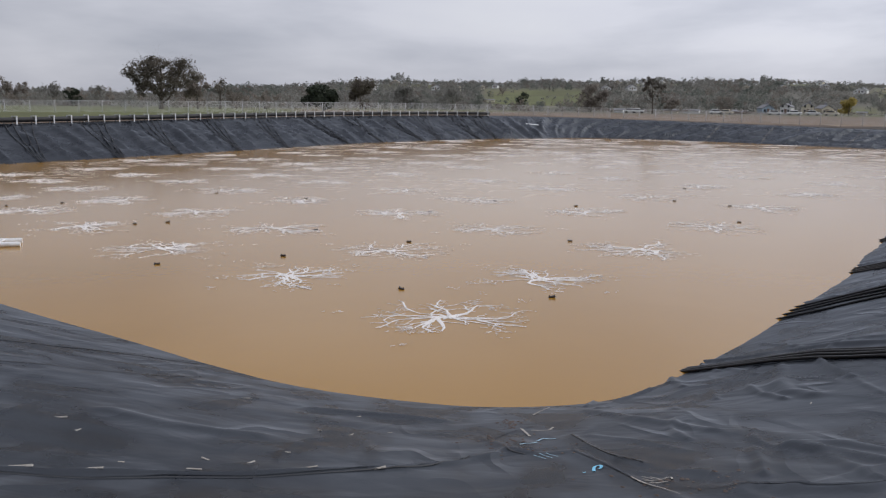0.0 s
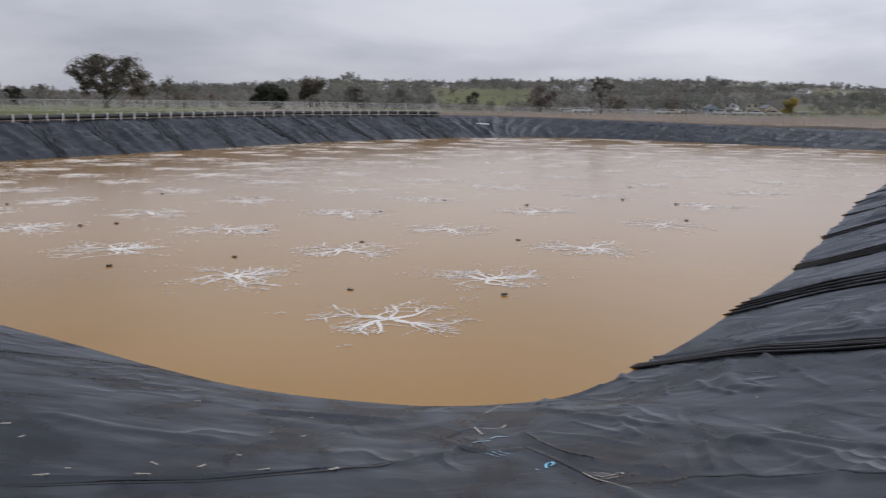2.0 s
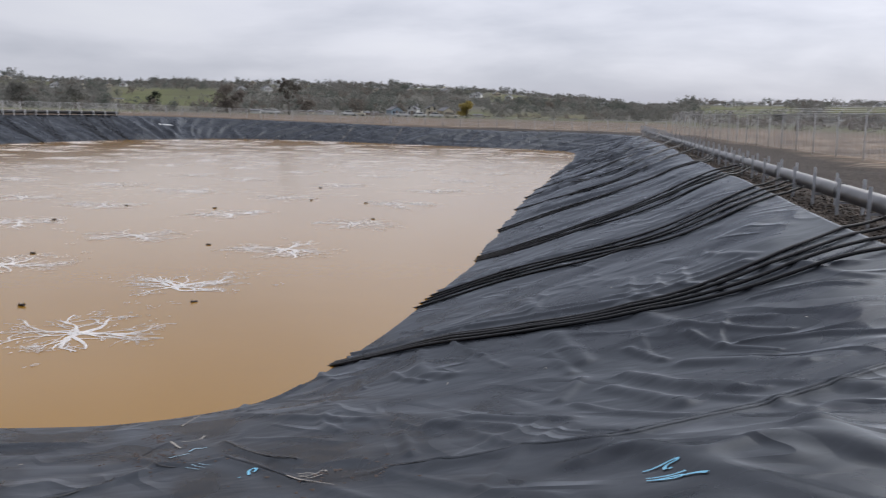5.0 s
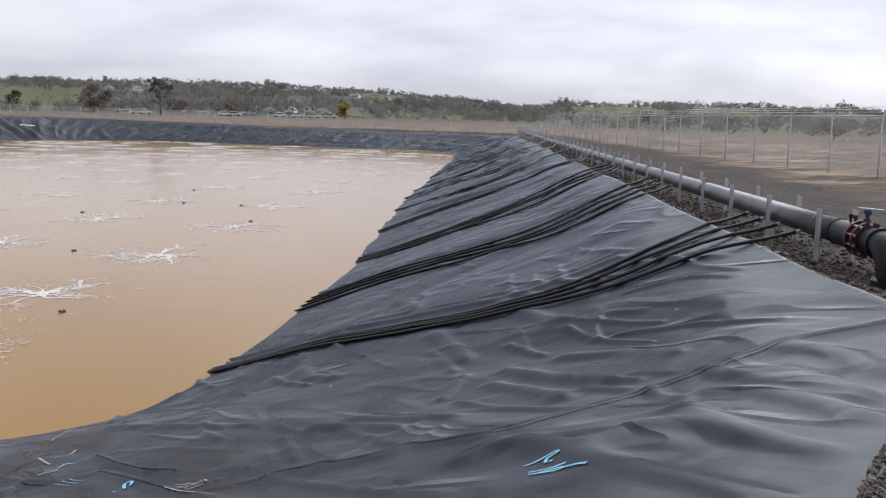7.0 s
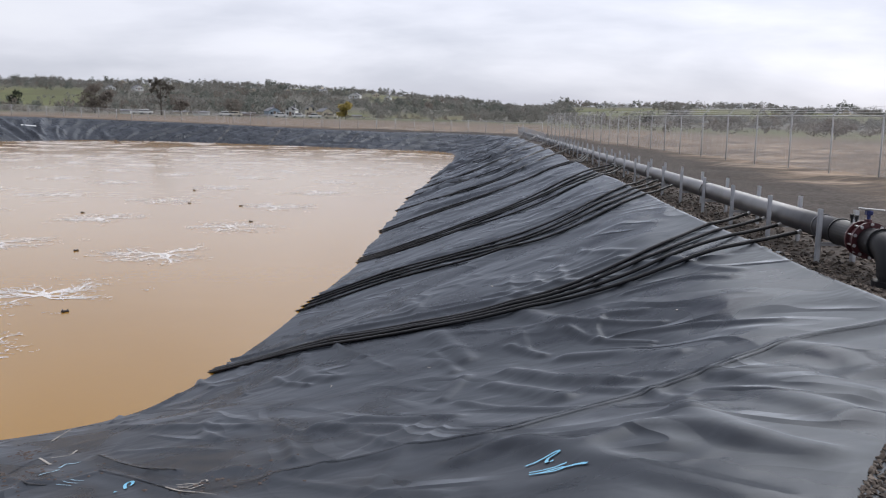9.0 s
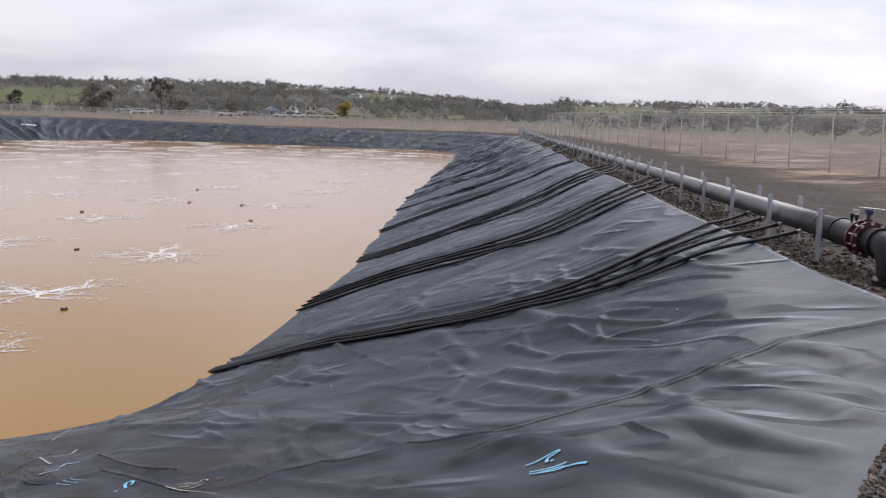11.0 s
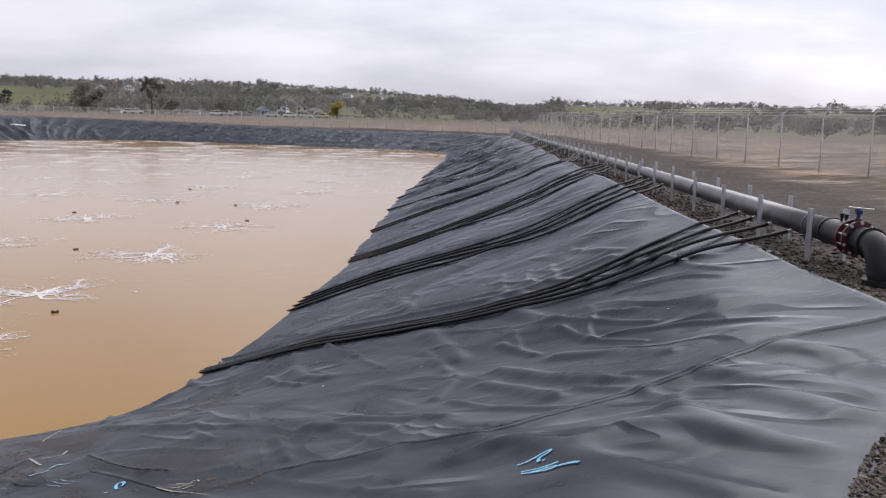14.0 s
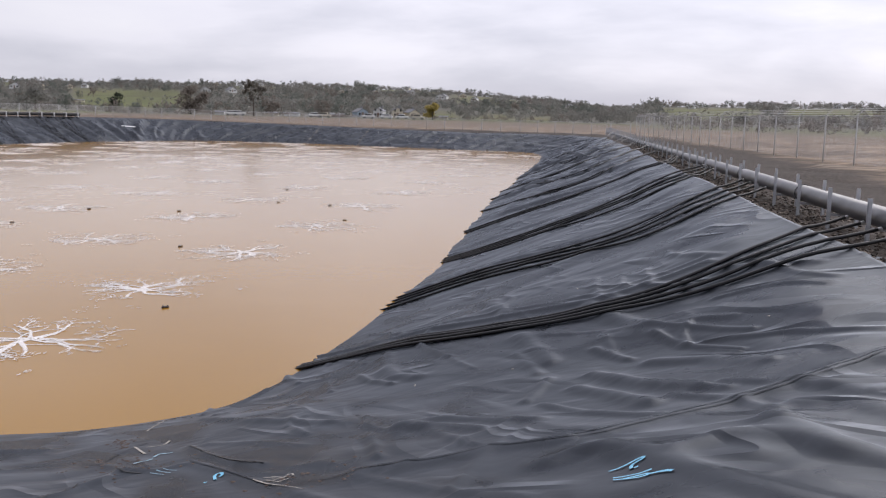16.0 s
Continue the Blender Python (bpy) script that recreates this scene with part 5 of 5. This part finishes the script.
for az, c in ((11.6, "white"), (12.0, "white"), (16.6, "white"), (17.2, "cream"), (21.0, "white"), (22.0, "white"), (23.0, "cream"), (19.9, "white")):
    parked_van(az, 312, c, rng_h.uniform(-15, 15))

# ---------------------------------------------------------------- more trees in the middle distance
for az, d, h, w, m, n, sd, lab in (
        (-25.5, 330, 9, 8, M_BROWNLEAF, 700, 31, "pale leafless tree beyond the green field"), (-24.6, 340, 7.5, 7, M_BROWNLEAF, 600, 37, "pale leafless tree beyond the green field"),
        (-23.2, 320, 8, 9, M_WOOD_HAZE, 800, 32, "grey winter tree beyond the green field"), (-21.9, 300, 6, 6, M_DARKLEAF, 800, 33, "small dark conifer beyond the green field"),
        (-20.4, 310, 7, 7, M_WOOD_HAZE, 700, 34, "grey winter tree beyond the green field"), (-14.9, 245, 8.5, 8, M_BROWNLEAF, 1000, 35, "brown winter tree beside the large oak"),
        (-12.6, 262, 5, 7, M_BROWNLEAF, 700, 36, "low brown scrub beside the large oak"), (-5.1, 330, 11, 13, M_OAK, 1700, 41, "broad grey-green tree behind the fence"),
        (-2.2, 360, 9.5, 11, M_WOOD_HAZE, 1300, 42, "grey winter tree behind the fence"), (0.6, 350, 8, 12, M_WOOD_HAZE, 1200, 43, "broad winter tree behind the fence"),
        (9.2, 330, 10, 12, M_BROWNLEAF, 1400, 44, "broad brown leafless tree behind the fence"), (5.0, 420, 7, 8, M_DARKLEAF, 900, 45, "round dark evergreen on the grassy slope"),
        (14.0, 310, 5.5, 6, M_BROWNLEAF, 800, 46, "tawny small tree behind the fence"), (17.0, 355, 6.5, 9, M_BROWNLEAF, 800, 47, "brown scrub behind the fence"),
        (38.0, 330, 5, 6, M_WOOD_HAZE, 500, 48, "thin grey tree beyond the yard"), (42.5, 340, 4.2, 6, M_DARKLEAF, 700, 49, "dark tree beyond the yard"), (44.6, 330, 4, 7, M_OAK, 800, 50, "dark tree beyond the yard"),
        (47.5, 320, 3.8, 7, M_OAK, 700, 51, "grey-green tree beyond the yard"), (49.2, 300, 3.8, 7, M_WOOD_HAZE, 700, 52, "grey winter tree beyond the yard"), (56.6, 130, 4.6, 5, M_WOOD_HAZE, 400, 53, "bare tree close behind the yard fence"),
        (53.2, 120, 2.6, 4.5, M_BROWNLEAF, 500, 54, "low brown bush behind the yard fence"), (58.5, 110, 5, 6, M_WOOD_HAZE, 400, 55, "bare tree close behind the yard fence")):
    x, y = bearing(az, d)
    tree(lab, x, y, h, w, m, n, sd, 0.36 * h / 9 + 0.1, h * 0.025, 0.12, 14, 0.4, 8, depth=2)


# ---------------------------------------------------------------- gravel along the rim
M_STONE = foliage("gravel_stones", (0.032, 0.026, 0.022), (0.20, 0.165, 0.135))
GROUND_TREE = BVHTree.FromPolygons([v.co.copy() for v in ground.data.vertices], [tuple(p.vertices) for p in ground.data.polygons])


def on_ground(x, y):
    hit = GROUND_TREE.ray_cast(Vector((x, y, 20)), Vector((0, 0, -1)))
    return hit[0] if hit[0] else Vector((x, y, 0))


def gravel():
    rng = random.Random(14)
    verts, faces = [], []
    lines = [(rim_line(7.2, 9.3, 0.0), 9000, 1.5, 0.006, 0.020), (rim_line(9.2, 11.2, 0.0), 2500, 1.3, 0.011, 0.03), (rim_line(11.0, 15.0, 0.0), 2600, 1.6, 0.016, 0.05), (rim_line(15.0, 17.0, 0.0), 700, 1.6, 0.03, 0.06)]
    for line, count, wide, small, large in lines:
        for _ in range(count):
            k = rng.randrange(len(line) - 1)
            a, b = line[k], line[k + 1]
            p = a.lerp(b, rng.random())
            d = (b - a).normalized()
            off = rng.random() ** 1.3 * wide + 0.03
            x, y = p.x + d.y * off, p.y - d.x * off
            r = rng.uniform(small, large) * (1.3 if rng.random() < 0.1 else 1)
            g = on_ground(x, y)
            l = on_liner(x, y)
            z = max(g.z, l.z if off < 0.4 else g.z)
            sx, sy, sz = r * rng.uniform(0.7, 1.5), r * rng.uniform(0.6, 1.1), r * rng.uniform(0.4, 0.8)
            q = Euler((rng.uniform(-0.5, 0.5), rng.uniform(-0.5, 0.5), rng.uniform(0, 6.28))).to_matrix()
            b0 = len(verts)
            for c in ((1, 0, 0), (-1, 0, 0), (0, 1, 0), (0, -1, 0), (0, 0, 1), (0, 0, -1), (0.6, 0.6, 0.5), (-0.6, -0.6, 0.5)):
                verts.append(Vector((x, y, z + sz * 0.3)) + q @ Vector((c[0] * sx * rng.uniform(0.8, 1.2), c[1] * sy * rng.uniform(0.8, 1.2), c[2] * sz)))
            faces += [tuple(b0 + i for i in f) for f in ((0, 6, 4), (6, 2, 4), (0, 2, 6), (2, 1, 4), (1, 7, 4), (7, 3, 4), (1, 3, 7), (3, 0, 4), (0, 5, 2), (2, 5, 1), (1, 5, 3), (3, 5, 0))]
    tagged(obj("gravel", verts, faces, M_STONE), "loose brown and grey gravel along the edge of the sheet", "gravel", kind="stuff")


gravel()

# ---------------------------------------------------------------- what moves

def restless(ob, rng, step, turn, shift, lift=0.0):
    """Swings a piece of foam to and fro from start to end."""
    rows, t = [], 0.0
    while t < 15.9:
        rows.append((t, pose(rng.gauss(0, shift), rng.gauss(0, shift), lift, 0, 0, rng.gauss(0, turn))))
        t += step * rng.uniform(0.7, 1.3)
    rows.append((16.0, pose(rng.gauss(0, shift), rng.gauss(0, shift), lift, 0, 0, rng.gauss(0, turn))))
    walk(ob, rows)


def motions():
    rng = random.Random(2)
    for mid, streaks, flecks, far in BOILS:
        restless(mid, rng, 1.2, 9, 0.10)
        restless(flecks, rng, 1.6, 10, 0.10, 0.004)
        if far < 62:
            for s in streaks:
                restless(s, rng, 0.9, 9, 0.05)
    for ob, x, y, a in FLOATS:
        rows, t = [], 0.0
        dx = dy = 0.0
        while t <= 16.0:
            rows.append((t, pose(x + dx, y + dy, WATER_Z + 0.035 + rng.gauss(0, 0.006), rng.gauss(0, 3), rng.gauss(0, 3), a + rng.gauss(0, 9))))
            dx, dy = 0.85 * dx + rng.gauss(0, 0.07), 0.85 * dy + rng.gauss(0, 0.05)
            t += 1.0
        walk(ob, rows)


motions()
